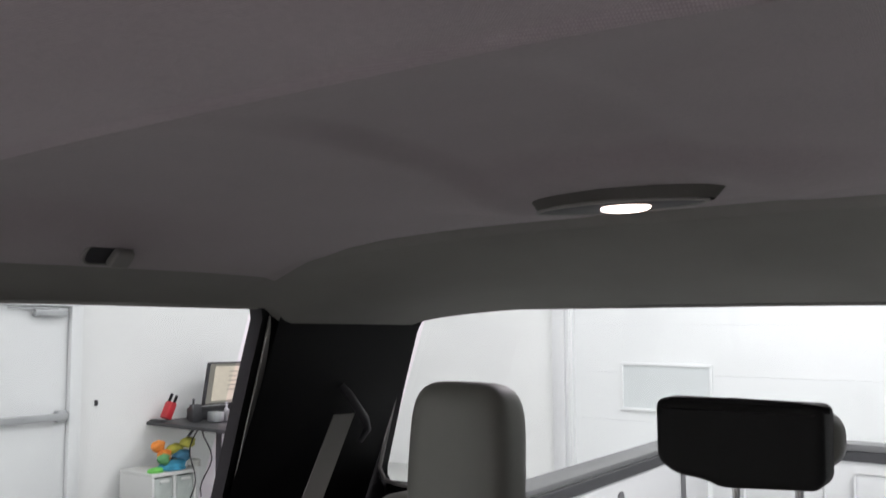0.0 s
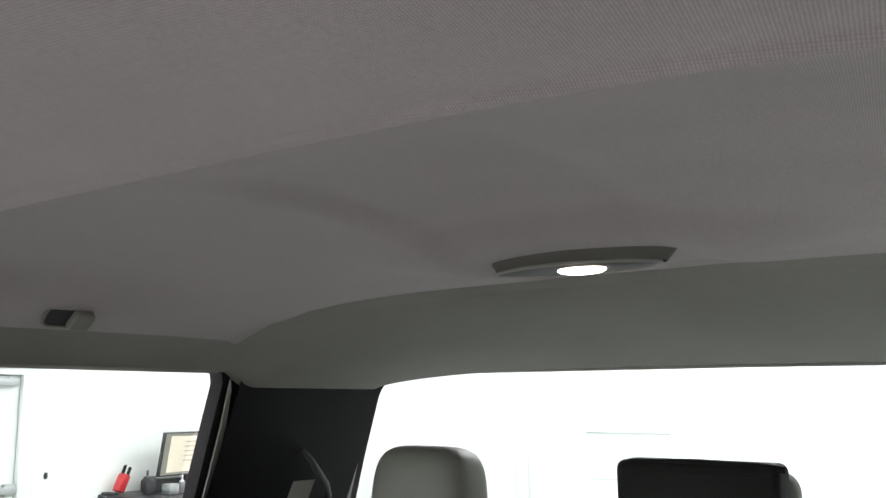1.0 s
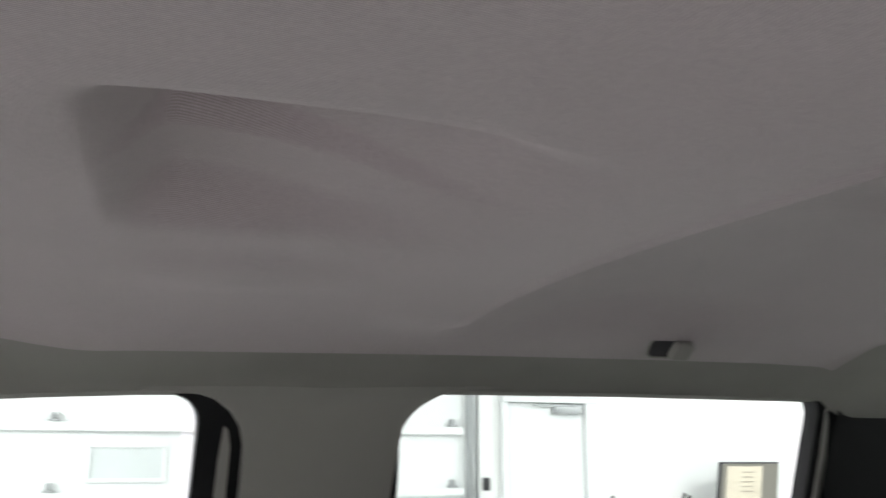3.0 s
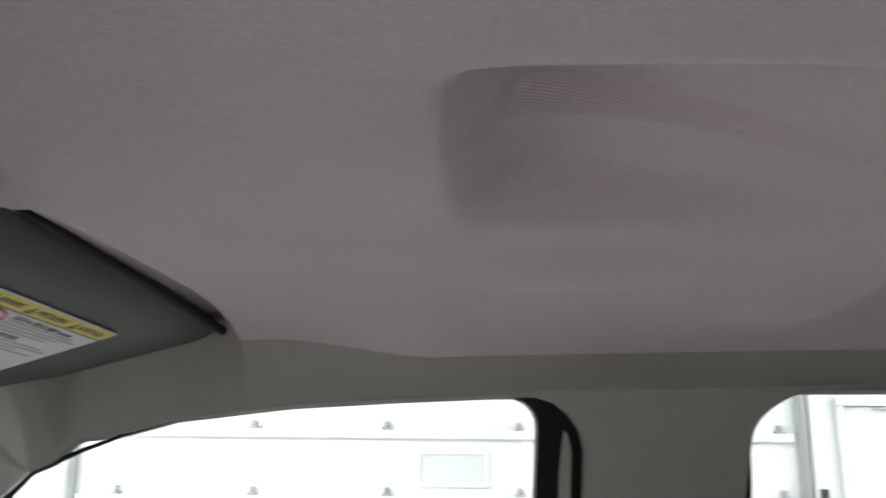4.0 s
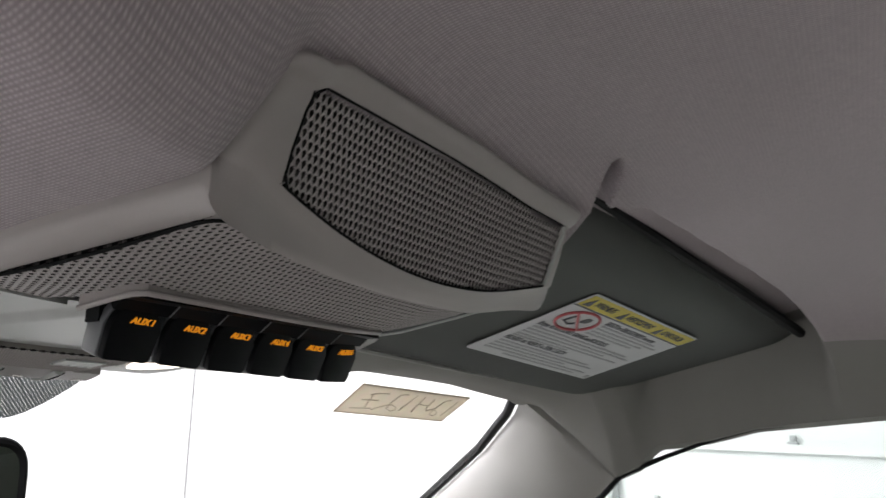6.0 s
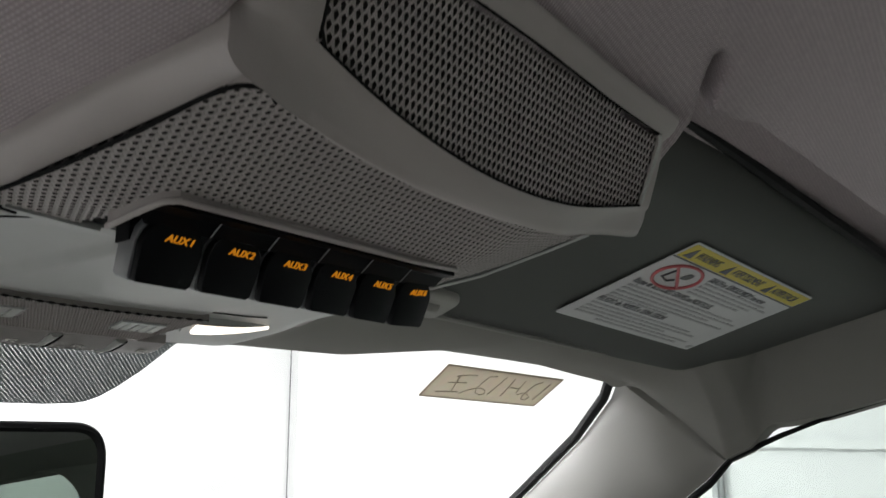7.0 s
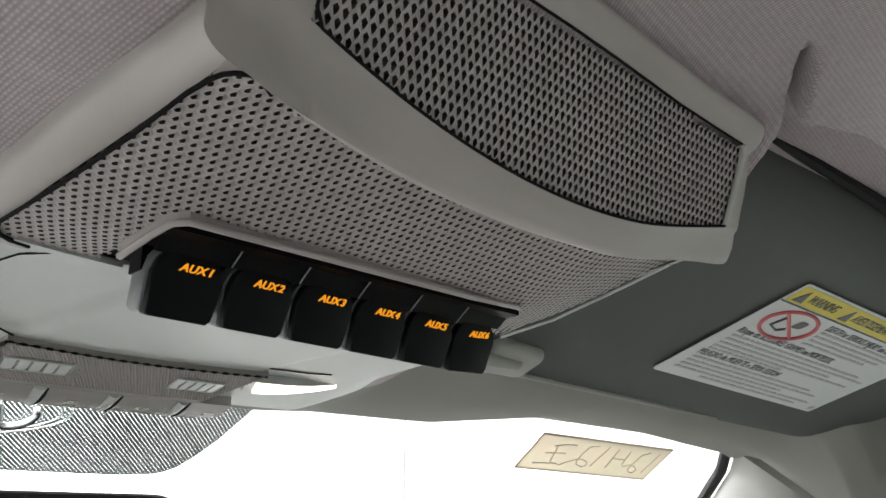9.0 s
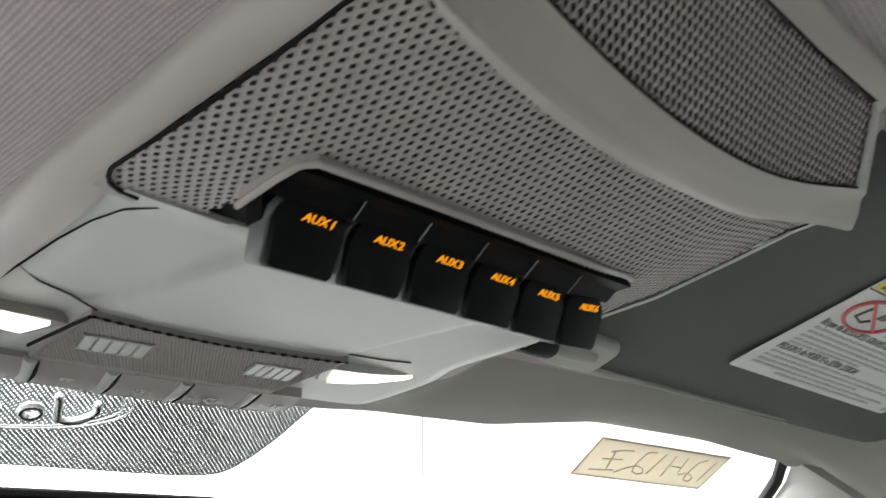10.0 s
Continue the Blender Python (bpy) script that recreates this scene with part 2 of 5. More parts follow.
def box(bm, x0, x1, y0, y1, z0, z1, bevel=0.0, seg=2, m=None):
    got = bmesh.ops.create_cube(bm, size=1.0)["verts"]
    for v in got:
        v.co = Vector(((x0 + x1) / 2 + v.co.x * (x1 - x0), (y0 + y1) / 2 + v.co.y * (y1 - y0), (z0 + z1) / 2 + v.co.z * (z1 - z0)))
    if bevel > 0:
        edges = list({e for v in got for e in v.link_edges})
        new_geo = bmesh.ops.bevel(bm, geom=edges, offset=bevel, segments=seg, profile=0.5, affect="EDGES")
        got = list({v for f in new_geo["faces"] for v in f.verts} | {v for v in got if v.is_valid})
    if m is not None:
        bmesh.ops.transform(bm, matrix=m, verts=got)
    return got


def boxes(*rows, bevel=0.0, seg=2):
    bm = bmesh.new()
    for r in rows:
        box(bm, *r, bevel=bevel, seg=seg)
    return bm


def sheet(f, us, vs, thick=0.0, down=None, bm=None):
    """A surface f(u, v) over two lists of parameters; with thick it gets a second skin offset along down and closed rims."""
    bm = bm or bmesh.new()
    rows = [[bm.verts.new(f(u, v)) for v in vs] for u in us]
    for a, b in zip(rows, rows[1:]):
        for i in range(len(vs) - 1):
            bm.faces.new((a[i], a[i + 1], b[i + 1], b[i]))
    if thick:
        d = Vector(down or (0, 0, 1)) * thick
        back = [[bm.verts.new(v.co + d) for v in row] for row in rows]
        for a, b in zip(back, back[1:]):
            for i in range(len(vs) - 1):
                bm.faces.new((a[i], b[i], b[i + 1], a[i + 1]))
        n = len(us) - 1
        for i in range(len(vs) - 1):
            bm.faces.new((rows[0][i], back[0][i], back[0][i + 1], rows[0][i + 1]))
            bm.faces.new((rows[n][i], rows[n][i + 1], back[n][i + 1], back[n][i]))
        k = len(vs) - 1
        for i in range(n):
            bm.faces.new((rows[i][0], rows[i + 1][0], back[i + 1][0], back[i][0]))
            bm.faces.new((rows[i][k], back[i][k], back[i + 1][k], rows[i + 1][k]))
    return bm


def tube(points, r, n=10, bm=None, flatten=None):
    """A round bar along points; r may be a number or a list."""
    bm = bm or bmesh.new()
    pts = [Vector(p) for p in points]
    rs = r if isinstance(r, (list, tuple)) else [r] * len(pts)
    rings = []
    side = None
    for i, p in enumerate(pts):
        d = (pts[min(i + 1, len(pts) - 1)] - pts[max(i - 1, 0)]).normalized()
        if side is None:
            side = d.orthogonal().normalized()
        side = (side - d * side.dot(d)).normalized()
        up = d.cross(side)
        rings.append([bm.verts.new(p + (side * math.cos(2 * math.pi * k / n) + up * math.sin(2 * math.pi * k / n)) * rs[i]) for k in range(n)])
    for a, b in zip(rings, rings[1:]):
        for k in range(n):
            bm.faces.new((a[k], a[(k + 1) % n], b[(k + 1) % n], b[k]))
    bm.faces.new(rings[0][::-1])
    bm.faces.new(rings[-1])
    return bm


def rounded(corners, r, n=5):
    """An outline with its corners rounded by r."""
    out = []
    k = len(corners)
    for i in range(k):
        a, b, c = (Vector(corners[(i + j) % k]) for j in (-1, 0, 1))
        ri = min(r, (a - b).length * 0.45, (c - b).length * 0.45)
        p, q = b + (a - b).normalized() * ri, b + (c - b).normalized() * ri
        for j in range(n + 1):
            t = j / n
            out.append(p * (1 - t) ** 2 + b * 2 * t * (1 - t) + q * t * t)
    return out


def slab(outline, thick, m, bevel=0.0, seg=2, bm=None):
    """A flat plate: outline in its own x, y; thick along its z; placed by m."""
    own = bmesh.new()
    face = own.faces.new([own.verts.new((p[0], p[1], 0)) for p in outline])
    top = bmesh.ops.extrude_face_region(own, geom=[face])
    vs = [g for g in top["geom"] if isinstance(g, bmesh.types.BMVert)]
    bmesh.ops.translate(own, verts=vs, vec=(0, 0, thick))
    if bevel:
        rim = [e for e in own.edges if len(e.link_faces) == 2 and any(len(f.verts) > 4 for f in e.link_faces)]
        bmesh.ops.bevel(own, geom=rim, offset=bevel, segments=seg, profile=0.5, affect="EDGES")
    bmesh.ops.transform(own, matrix=m, verts=own.verts)
    if bm is None:
        return own
    me = bpy.data.meshes.new("joined")
    own.to_mesh(me)
    own.free()
    bm.from_mesh(me)
    bpy.data.meshes.remove(me)
    return bm


def basis(origin, x_axis, y_axis):
    """The pose of a plate whose own x and y run along the given ways."""
    x = Vector(x_axis).normalized()
    y = Vector(y_axis)
    y = (y - x * y.dot(x)).normalized()
    m = Matrix((x, y, x.cross(y))).transposed().to_4x4()
    m.translation = Vector(origin)
    return m


def writing(name, body, size, m, material, parent, label="", extrude=0.0002, shear=0.0, align="CENTER", bold=0.0):
    cu = bpy.data.curves.new(name, "FONT")
    cu.body, cu.size, cu.extrude, cu.shear = body, size, extrude, shear
    cu.align_x, cu.align_y, cu.offset = align, "CENTER", bold
    cu.resolution_u = 3
    cu.space_word = 0.45 if bold else 1.0
    tmp = bpy.data.objects.new("tmp", cu)
    scene.collection.objects.link(tmp)
    me = bpy.data.meshes.new_from_object(tmp.evaluated_get(bpy.context.evaluated_depsgraph_get()))
    bpy.data.objects.remove(tmp)
    bpy.data.curves.remove(cu)
    me.transform(m)
    if m.determinant() < 0:
        me.flip_normals()
    me.materials.clear()
    me.materials.append(material)
    ob = new(name, me)
    if parent is not None:
        ob.parent = parent
        if parent.data is None:
            ob.matrix_parent_inverse = Matrix.Translation(parent.location).inverted()
    if label:
        ob["label"] = label
    return ob


# ---- the cab's shell ----
def half_width(z):
    return 0.71 + max(1.83 - z, 0) * 0.40


EDGE_Z = [(-1.6, 1.794), (-1.168, 1.801), (-1.120, 1.827), (-0.75, 1.832), (-0.45, 1.833), (-0.1, 1.829), (0.0, 1.8255), (0.12, 1.8195), (0.25, 1.805), (0.32, 1.786), (0.365, 1.766), (0.405, 1.748), (0.46, 1.79), (0.523, 1.832), (0.57, 1.834)]
EDGE_X = [(-1.6, 0.72), (0.3, 0.712), (0.405, 0.70), (0.56, 0.683)]
MID_Z = [(-1.6, 1.805), (-1.52, 1.829), (-1.175, 1.934), (-1.16, 1.941), (-0.95, 1.945), (-0.4, 1.937), (0.0, 1.93), (0.1, 1.925), (0.17, 1.917), (0.28, 1.903), (0.42, 1.871), (0.5, 1.848), (0.56, 1.838)]
HEADER_Z = [(0.0, 1.836), (0.3, 1.838), (0.42, 1.851), (0.57, 1.848), (0.683, 1.838)]
RIDGE_Y = -0.405


def front_y(x):
    return 0.588 - 0.12 * x * x


def ceiling_z(x, y):
    """The headliner's height over the cab."""
    # the knee over the back window bows rearwards in the middle
    bow = 0.35 * x * x * smooth(-0.9, -1.1, y) * smooth(-1.52, -1.25, y)
    e, m = along(EDGE_Z, y), soft_along(MID_Z, y - bow, 0.012)
    if y > 0.42:
        m += (along(HEADER_Z, abs(x)) - m) * smooth(0.42, 0.555, y)
    s = min(abs(x) / along(EDGE_X, y), 1.0)
    p = 3.2 + 6.5 * smooth(-0.05, 0.2, y)
    z = e + (m - e) * (1 - s**p) ** 0.75
    fade = smooth(0.60, 0.47, abs(x)) if abs(x) > 0.4 else 1.0
    # a shallow roll across the roof that ends in a crease
    if y >= RIDGE_Y:
        z -= fade * (0.017 * smooth(0.24, 0.0, y - RIDGE_Y) + 0.004 * smooth(0.012, 0.0, y - RIDGE_Y))
    else:
        d = RIDGE_Y - y
        z -= fade * (0.021 - 0.014 * smooth(0.0, 0.005, d) - 0.030 * smooth(-0.06, 0.20, d) + 0.030 * smooth(-0.06, 0.20, 0.0) + (0.023 - 0.030 * smooth(-0.06, 0.20, 0.0)) * smooth(0.28, 0.58, d))
    # raised tray along the middle of the rear roof
    if y < RIDGE_Y:
        z += 0.010 * smooth(0.16, 0.10, abs(x)) * smooth(RIDGE_Y - 0.02, RIDGE_Y - 0.25, y) * smooth(-1.2, -1.05, y)
    # pad round the dome lamp
    d = math.hypot((x + 0.01) / 0.24, (y + 0.97) / 0.13)
    z -= 0.018 * smooth(1.2, 0.62, d)
    # groove where the roof turns down to the back window
    z += 0.013 * smooth(0.56, 0.46, abs(x)) * smooth(0.016, 0.003, abs(y - bow + 1.172))
    # shallow recess over the front seats
    z += (0.048 * smooth(0.018, 0.056, x) * smooth(0.156, 0.130, x) + 0.032 * smooth(0.130, 0.156, x) * smooth(0.290, 0.215, x)) * smooth(-0.034, -0.084, y + 0.07 * (x - 0.14)) * smooth(-0.32, -0.09, y)
    # soft swelling beside the recess
    z -= 0.007 * smooth(1.0, 0.2, math.hypot((x - 0.40) / 0.075, (y + 0.16) / 0.14))
    # swelling that carries the overhead console
    ys, y = y, y - 0.017 * (x + 0.0876) * smooth(0.35, 0.20, abs(x))
    z -= along([(0.15, 0.0), (0.20, 0.050), (0.26, 0.050), (0.30, 0.0475), (0.34, 0.043), (0.40, 0.033), (0.46, 0.020), (0.52, 0.008)], y) * smooth(0.26 if x < CX else 0.19, 0.130, abs(x - CX)) * smooth(0.160, 0.255 - (0.036 if x < CX else 0.012) * smooth(0.098, 0.118, abs(x - CX)), y) * smooth(0.62, 0.45, y)
    # deep fold between the console and the visor, running out to the rear
    z += 0.058 * smooth(0.119, 0.132, x) * smooth(0.195, 0.142, x) * smooth(0.185, 0.235, y) * smooth(0.44, 0.36, y)
    q = x - 0.094 - 1.25 * (y - 0.165)
    z += 0.085 * smooth(0.166, 0.205, y) * smooth(0.27, 0.235, y) * smooth(-0.005, 0.001, q) * smooth(0.013, 0.002, q)
    y = ys
    # pocket above the folded sun visor
    u, v = (x - 0.160) / 0.524, (y - 0.217 + 0.082 * (x - 0.165)) / 0.213
    v += 0.025 + 0.075 * min(max((0.60 - x) / 0.40, 0), 1)
    if -0.07 < u < 1.06 and -0.1 < v < 1.0:
        want = 1.917 - 0.05 * (x - 0.165) - 0.066 * max(v, 0) + 0.032
        z = max(z, z + (want - z) * smooth(-0.055, -0.012, u) * smooth(1.055, 1.0, u) * smooth(-0.035, 0.03, v) * smooth(1.0, 0.85, v))
    return z


def ceiling_point(s, v):
    lip = max(abs(s) - 1, 0)
    s = min(max(s, -1), 1)
    x = s * along(EDGE_X, v)
    # the rows bow with the knee over the back window
    v += 0.35 * min(x * x, 0.32) * smooth(-0.9, -1.1, v) * smooth(-1.52, -1.25, v)
    y = v if v < 0.4 else 0.4 + (v - 0.4) / 0.16 * (front_y(x) - 0.4)
    return Vector((x + math.copysign(lip, s), y, ceiling_z(x, v) - 0.25 * lip))


ss = [-1 + 2 * i / 120 for i in range(121)]
ss = [-1.018, -1.0, -0.9985, -0.995] + ss[1:-1] + [0.995, 0.9985, 1.0, 1.018]
ss = sorted(set(ss) | {0.105 + 0.0042 * i for i in range(52)} | {0.94 + 0.004 * i for i in range(10)} | {0.032 + 0.0045 * i for i in range(16)} | {0.324 + 0.005 * i for i in range(14)})
vs = sorted({round(-1.52 + 2.08 * i / 150, 4) for i in range(151)} | {RIDGE_Y + d for d in (0.0, 0.003, 0.008, 0.014, 0.02, -0.003, -0.006, -0.010, -0.018)} | {round(0.15 + 0.003 * i, 4) for i in range(38)} | {round(-1.215 + 0.005 * i, 4) for i in range(32)} | {round(-0.095 + 0.004 * i, 4) for i in range(16)} | {round(0.264 + 0.006 * i, 4) for i in range(34)})
bm = sheet(ceiling_point, ss, vs, 0.004)
# side rails and rear drop get the shade-coloured headliner, the front header too
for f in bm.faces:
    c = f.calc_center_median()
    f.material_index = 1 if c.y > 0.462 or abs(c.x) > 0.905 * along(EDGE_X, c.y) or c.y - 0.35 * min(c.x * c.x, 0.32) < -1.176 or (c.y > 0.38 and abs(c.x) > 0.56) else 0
headliner = setting("headliner", bm, (CLOTH, SHADED_LINER), "grey knitted cloth headliner with a crease across the roof", "headliner")
bm = sheet(lambda u, v: Vector((u * (0.80 - 0.05 * abs(v - 0.5)), -1.62 + 2.19 * v, 2.015 - 0.03 * u * u - 0.125 * smooth(0.87, 1.0, v) - 0.06 * smooth(0.1, 0.0, v))), [-1 + i / 10 for i in range(21)], [i / 24 for i in range(25)], 0.01)
setting("roof_skin", bm, WHITE_PAINT, "white painted steel cab roof over the headliner", "roof")


def side_plate(outline, thick, out=0.0):
    """A trim plate on the cab's side: outline in y, z; it leans with the side. out: how far it stands outwards."""
    def make(sign):
        bm = bmesh.new()
        a = [bm.verts.new((0, y, z)) for y, z in outline]
        b = [bm.verts.new((1, y, z)) for y, z in outline]
        bm.faces.new(a), bm.faces.new(b[::-1])
        bm.normal_update()
        for i in range(len(a)):
            j = (i + 1) % len(a)
            bm.faces.new((a[i], b[i], b[j], a[j]))
        bm.normal_update()
        bmesh.ops.triangulate(bm, faces=[f for f in bm.faces if len(f.verts) > 4], ngon_method="EAR_CLIP")
        for v in bm.verts:
            v.co.x = sign * (half_width(v.co.z) + out + thick * v.co.x)
        return bm
    return make


REAR_CORNER = [(-0.416, 1.74), (-0.419, 1.785), (-0.424, 1.796), (-0.431, 1.805), (-0.440, 1.813), (-0.451, 1.820), (-0.464, 1.8265), (-0.480, 1.831), (-0.505, 1.8335)]
B_TRIM = [(-0.10, 1.86), (-0.10, 1.830), (-0.145, 1.829), (-0.165, 1.826), (-0.184, 1.820), (-0.203, 1.806), (-0.216, 1.788), (-0.222, 1.766), (-0.224, 1.6), (-0.222, 1.15), (-0.407, 1.15), (-0.412, 1.6)] + REAR_CORNER + [(-0.56, 1.838), (-0.56, 1.86)]
FRONT_FRAME = [(0.02, 1.86), (0.02, 1.826)] + [(-0.11, 1.827)] + [(-0.130 - 0.037 * math.sin(radians(a)), 1.793 + 0.034 * math.cos(radians(a))) for a in (0, 15, 30, 45, 60, 75, 90)] + [(-0.165, 1.6), (-0.162, 1.15), (-0.26, 1.15), (-0.26, 1.86)]
REAR_FRAME = [(-0.96, 1.86), (-0.96, 1.833), (-1.094, 1.828), (-1.110, 1.822), (-1.118, 1.806), (-1.124, 1.72), (-1.142, 1.5), (-1.170, 1.15), (-1.21, 1.15), (-1.19, 1.5), (-1.18, 1.86)]
for sign, word in ((1, "passenger"), (-1, "driver")):
    pillar = thing("door_pillar", "grey moulded trim of the middle door pillar", "pillar trim", (sign * 0.75, -0.3, 1.15), kind="structure")
    part("pillar_cover", side_plate(B_TRIM, 0.05, 0.0)(sign), TRIM, pillar)
    part("door_seal", side_plate(FRONT_FRAME, 0.03, 0.014)(sign), SEAL, pillar, "black rubber door seal")
    part("seal_edge", side_plate([(-0.197, 1.789), (-0.1935, 1.745), (-0.192, 1.6), (-0.188, 1.15), (-0.204, 1.15), (-0.208, 1.6), (-0.2065, 1.764), (-0.202, 1.784)], 0.004, 0.009)(sign), TRIM, pillar, "pale edge of the door seal")
    # rear seal: black line at the rear door's front edge
    pts = [(sign * (half_width(z) + 0.016), y, z) for y, z in ((-0.428, 1.15), (-0.426, 1.6), (-0.420, 1.72), (-0.414, 1.775), (-0.411, 1.79))]
    part("rear_seal", tube(pts, 0.008, 8), SEAL, pillar, "black rubber door seal")
    # the rear corner
    corner = thing("rear_corner_trim", "black moulded trim of the rear cab corner beside the back window", "pillar trim", (sign * 0.8, -1.3, 1.15), kind="structure")
    bm = sheet(lambda u, v: (lambda z: Vector((sign * (half_width(z) + 0.004), -1.148 - 0.397 * u, z)))(1.15 + 0.69 * v), [i / 16 for i in range(17)], [i / 14 for i in range(15)])
    part("corner_cover", bm, BLACK, corner)
    part("door_seal", side_plate(REAR_FRAME, 0.03, 0.016)(sign), SEAL, corner, "black rubber door seal")
    part("seal_edge", side_plate([(-1.129, 1.812), (-1.138, 1.735), (-1.147, 1.614), (-1.160, 1.49), (-1.185, 1.15), (-1.200, 1.15), (-1.176, 1.49), (-1.161, 1.614), (-1.150, 1.735), (-1.137, 1.795)], 0.004, 0.010)(sign), TRIM, corner, "pale edge of the door seal")
    # outside of the doors below the glass and the sill, closing the cab
    bm = bmesh.new()
    side = sheet(lambda u, v: (lambda z: Vector((sign * (half_width(max(z, 1.30)) + 0.02), -1.62 + (2.9 if sign > 0 else 1.42) * u, z)))(0.45 + 0.83 * v), [i / 10 for i in range(11)], [0, 0.5, 1], 0.06, (sign, 0, 0))
    setting("door_panel_" + word, side, DARKCABIN, "grey lower door panels of the cab", "door panel")
    # glass
    for a, b, lab in ((-0.15, 1.0, "front"), (-1.10, -0.40, "rear")):
        # the driver's front door stands open
        if sign < 0 and lab == "front":
            continue

        def side_glass(u, v):
            y = a + (b - a) * u
            top = 1.84 if y < 0.0 else along(EDGE_Z, min(y, 0.405)) + 0.006 - max(y - 0.405, 0) * 0.66
            z = 1.28 + (max(top, 1.29) - 1.28) * v
            return Vector((sign * (half_width(z) + 0.030), y, z))
        bm = sheet(side_glass, [i / 16 for i in range(17)], [i / 6 for i in range(7)])
        pane = setting("window_" + word + "_" + lab, bm, TINTED, "clear " + lab + " side window glass", "window")
        pane.visible_shadow = False


def windshield(x, z, off=0.0):
    return Vector((x, 0.592 - 0.12 * x * x + (1.84 - z) / 0.62 + off * 0.53, z + off * 0.85))


WS_EDGE = [(0.712, 0.515, 1.860), (0.697, 0.523, 1.836), (0.732, 0.550, 1.818), (0.784, 0.62, 1.772), (0.822, 0.728, 1.700), (0.86, 0.865, 1.608), (0.90, 1.095, 1.458), (0.94, 1.335, 1.305)]
DOOR_EDGE = [(0.722, 0.388, 1.775), (0.70, 0.405, 1.746), (0.712, 0.43, 1.726), (0.73, 0.475, 1.697), (0.755, 0.57, 1.632), (0.78, 0.69, 1.55), (0.82, 0.86, 1.44), (0.86, 1.05, 1.30)]
for sign in (1, -1):
    pillar = thing("windshield_pillar", "pale grey moulded trim of the windshield pillar", "pillar trim", (sign * 0.86, 1.1, 1.3), kind="structure")

    def a_trim(u, v, sign=sign):
        i = min(int(u), len(WS_EDGE) - 2)
        f = u - i
        w = Vector(WS_EDGE[i]).lerp(Vector(WS_EDGE[i + 1]), f)
        d = Vector(DOOR_EDGE[i]).lerp(Vector(DOOR_EDGE[i + 1]), f)
        p = w.lerp(d, v) + Vector((-0.9, -0.25, 0.15)) * 0.028 * (4 * v * (1 - v)) ** 0.7 * min(1, max(u - 1, 0) * 0.8)
        return Vector((sign * p.x, p.y, p.z))
    part("pillar_cover", sheet(a_trim, [i / 4 for i in range(29)], [i / 14 for i in range(15)]), TRIM, pillar)
    part("glass_seal", tube([(sign * (p[0] + 0.004), p[1] + 0.012, p[2] + 0.002) for p in WS_EDGE[1:]], 0.0065, 8), SEAL, pillar, "black rubber glass seal")
    door_line = [(sign * (along(EDGE_X, y) + 0.008), y, along(EDGE_Z, y) - 0.001) for y in (0.2, 0.25, 0.3, 0.35, 0.4)] + [(sign * (p[0] + 0.006), p[1], p[2] - 0.004) for p in DOOR_EDGE[2:]]
    part("door_seal", tube(door_line, [0.0008, 0.0012, 0.002, 0.0026, 0.0032] + [0.0042] * (len(DOOR_EDGE) - 2), 8), SEAL, pillar, "black rubber door seal")

bm = sheet(lambda x, z: windshield(x, z), [-0.97 + 1.94 * i / 24 for i in range(25)], [1.12 + 0.745 * i / 10 for i in range(11)])
front_pane = pane = setting("window_windshield", bm, CLEAR, "clear raked windshield glass", "window")
pane.visible_shadow = False

# rear wall and back window
bm = bmesh.new()
for sign in (1, -1):
    def rear_post(u, z, sign=sign):
        inner = along([(1.15, 0.81), (1.45, 0.831), (1.47, 0.846), (1.49, 0.844), (1.656, 0.797), (1.775, 0.759), (1.788, 0.753), (1.800, 0.744), (1.810, 0.733), (1.818, 0.719), (1.824, 0.702), (1.828, 0.68), (1.8295, 0.655), (1.85, 0.65)], z)
        return Vector((sign * (inner + (0.97 - inner) * u), -1.545 - 0.02 * (1.8 - z), z))
    sheet(rear_post, [0, 0.15, 1], [1.15, 1.3] + [1.45 + 0.005 * i for i in range(9)] + [1.51 + 0.035 * i for i in range(8)] + [1.762 + 0.0034 * i for i in range(21)] + [1.85], 0.03, (0, -1, 0), bm)
box(bm, -0.97, 0.97, -1.60, -1.56, 0.45, 1.455, 0.006)
box(bm, -0.97, 0.97, -1.60, -1.545, 1.829, 1.96, 0.006)
setting("wall_cab_rear", bm, BLACK, "black trim of the cab's rear wall round the back window", "wall")
ring = [(0.0, 1.457), (0.793, 1.457), (0.829, 1.464), (0.842, 1.488), (0.793, 1.656), (0.751, 1.785), (0.739, 1.804), (0.712, 1.818), (0.66, 1.826), (0.0, 1.828)]
ring = ring + [(-x, z) for x, z in ring[::-1]]
part_ring = tube([(x, -1.545 - 0.02 * (1.8 - z), z) for x, z in ring], 0.0042, 8)
setting("back_window_seal", part_ring, TRIM, "pale grey edge of the back window's seal", "window seal")
bm = sheet(lambda u, v: Vector(((0.86 - 0.14 * v) * u, -1.565 - 0.02 * (0.36 - 0.36 * v), 1.45 + 0.38 * v)), [-1, -0.5, 0, 0.5, 1], [0, 0.5, 1])
pane = setting("window_back", bm, TINTED, "clear back window glass", "window")
pane.visible_shadow = False
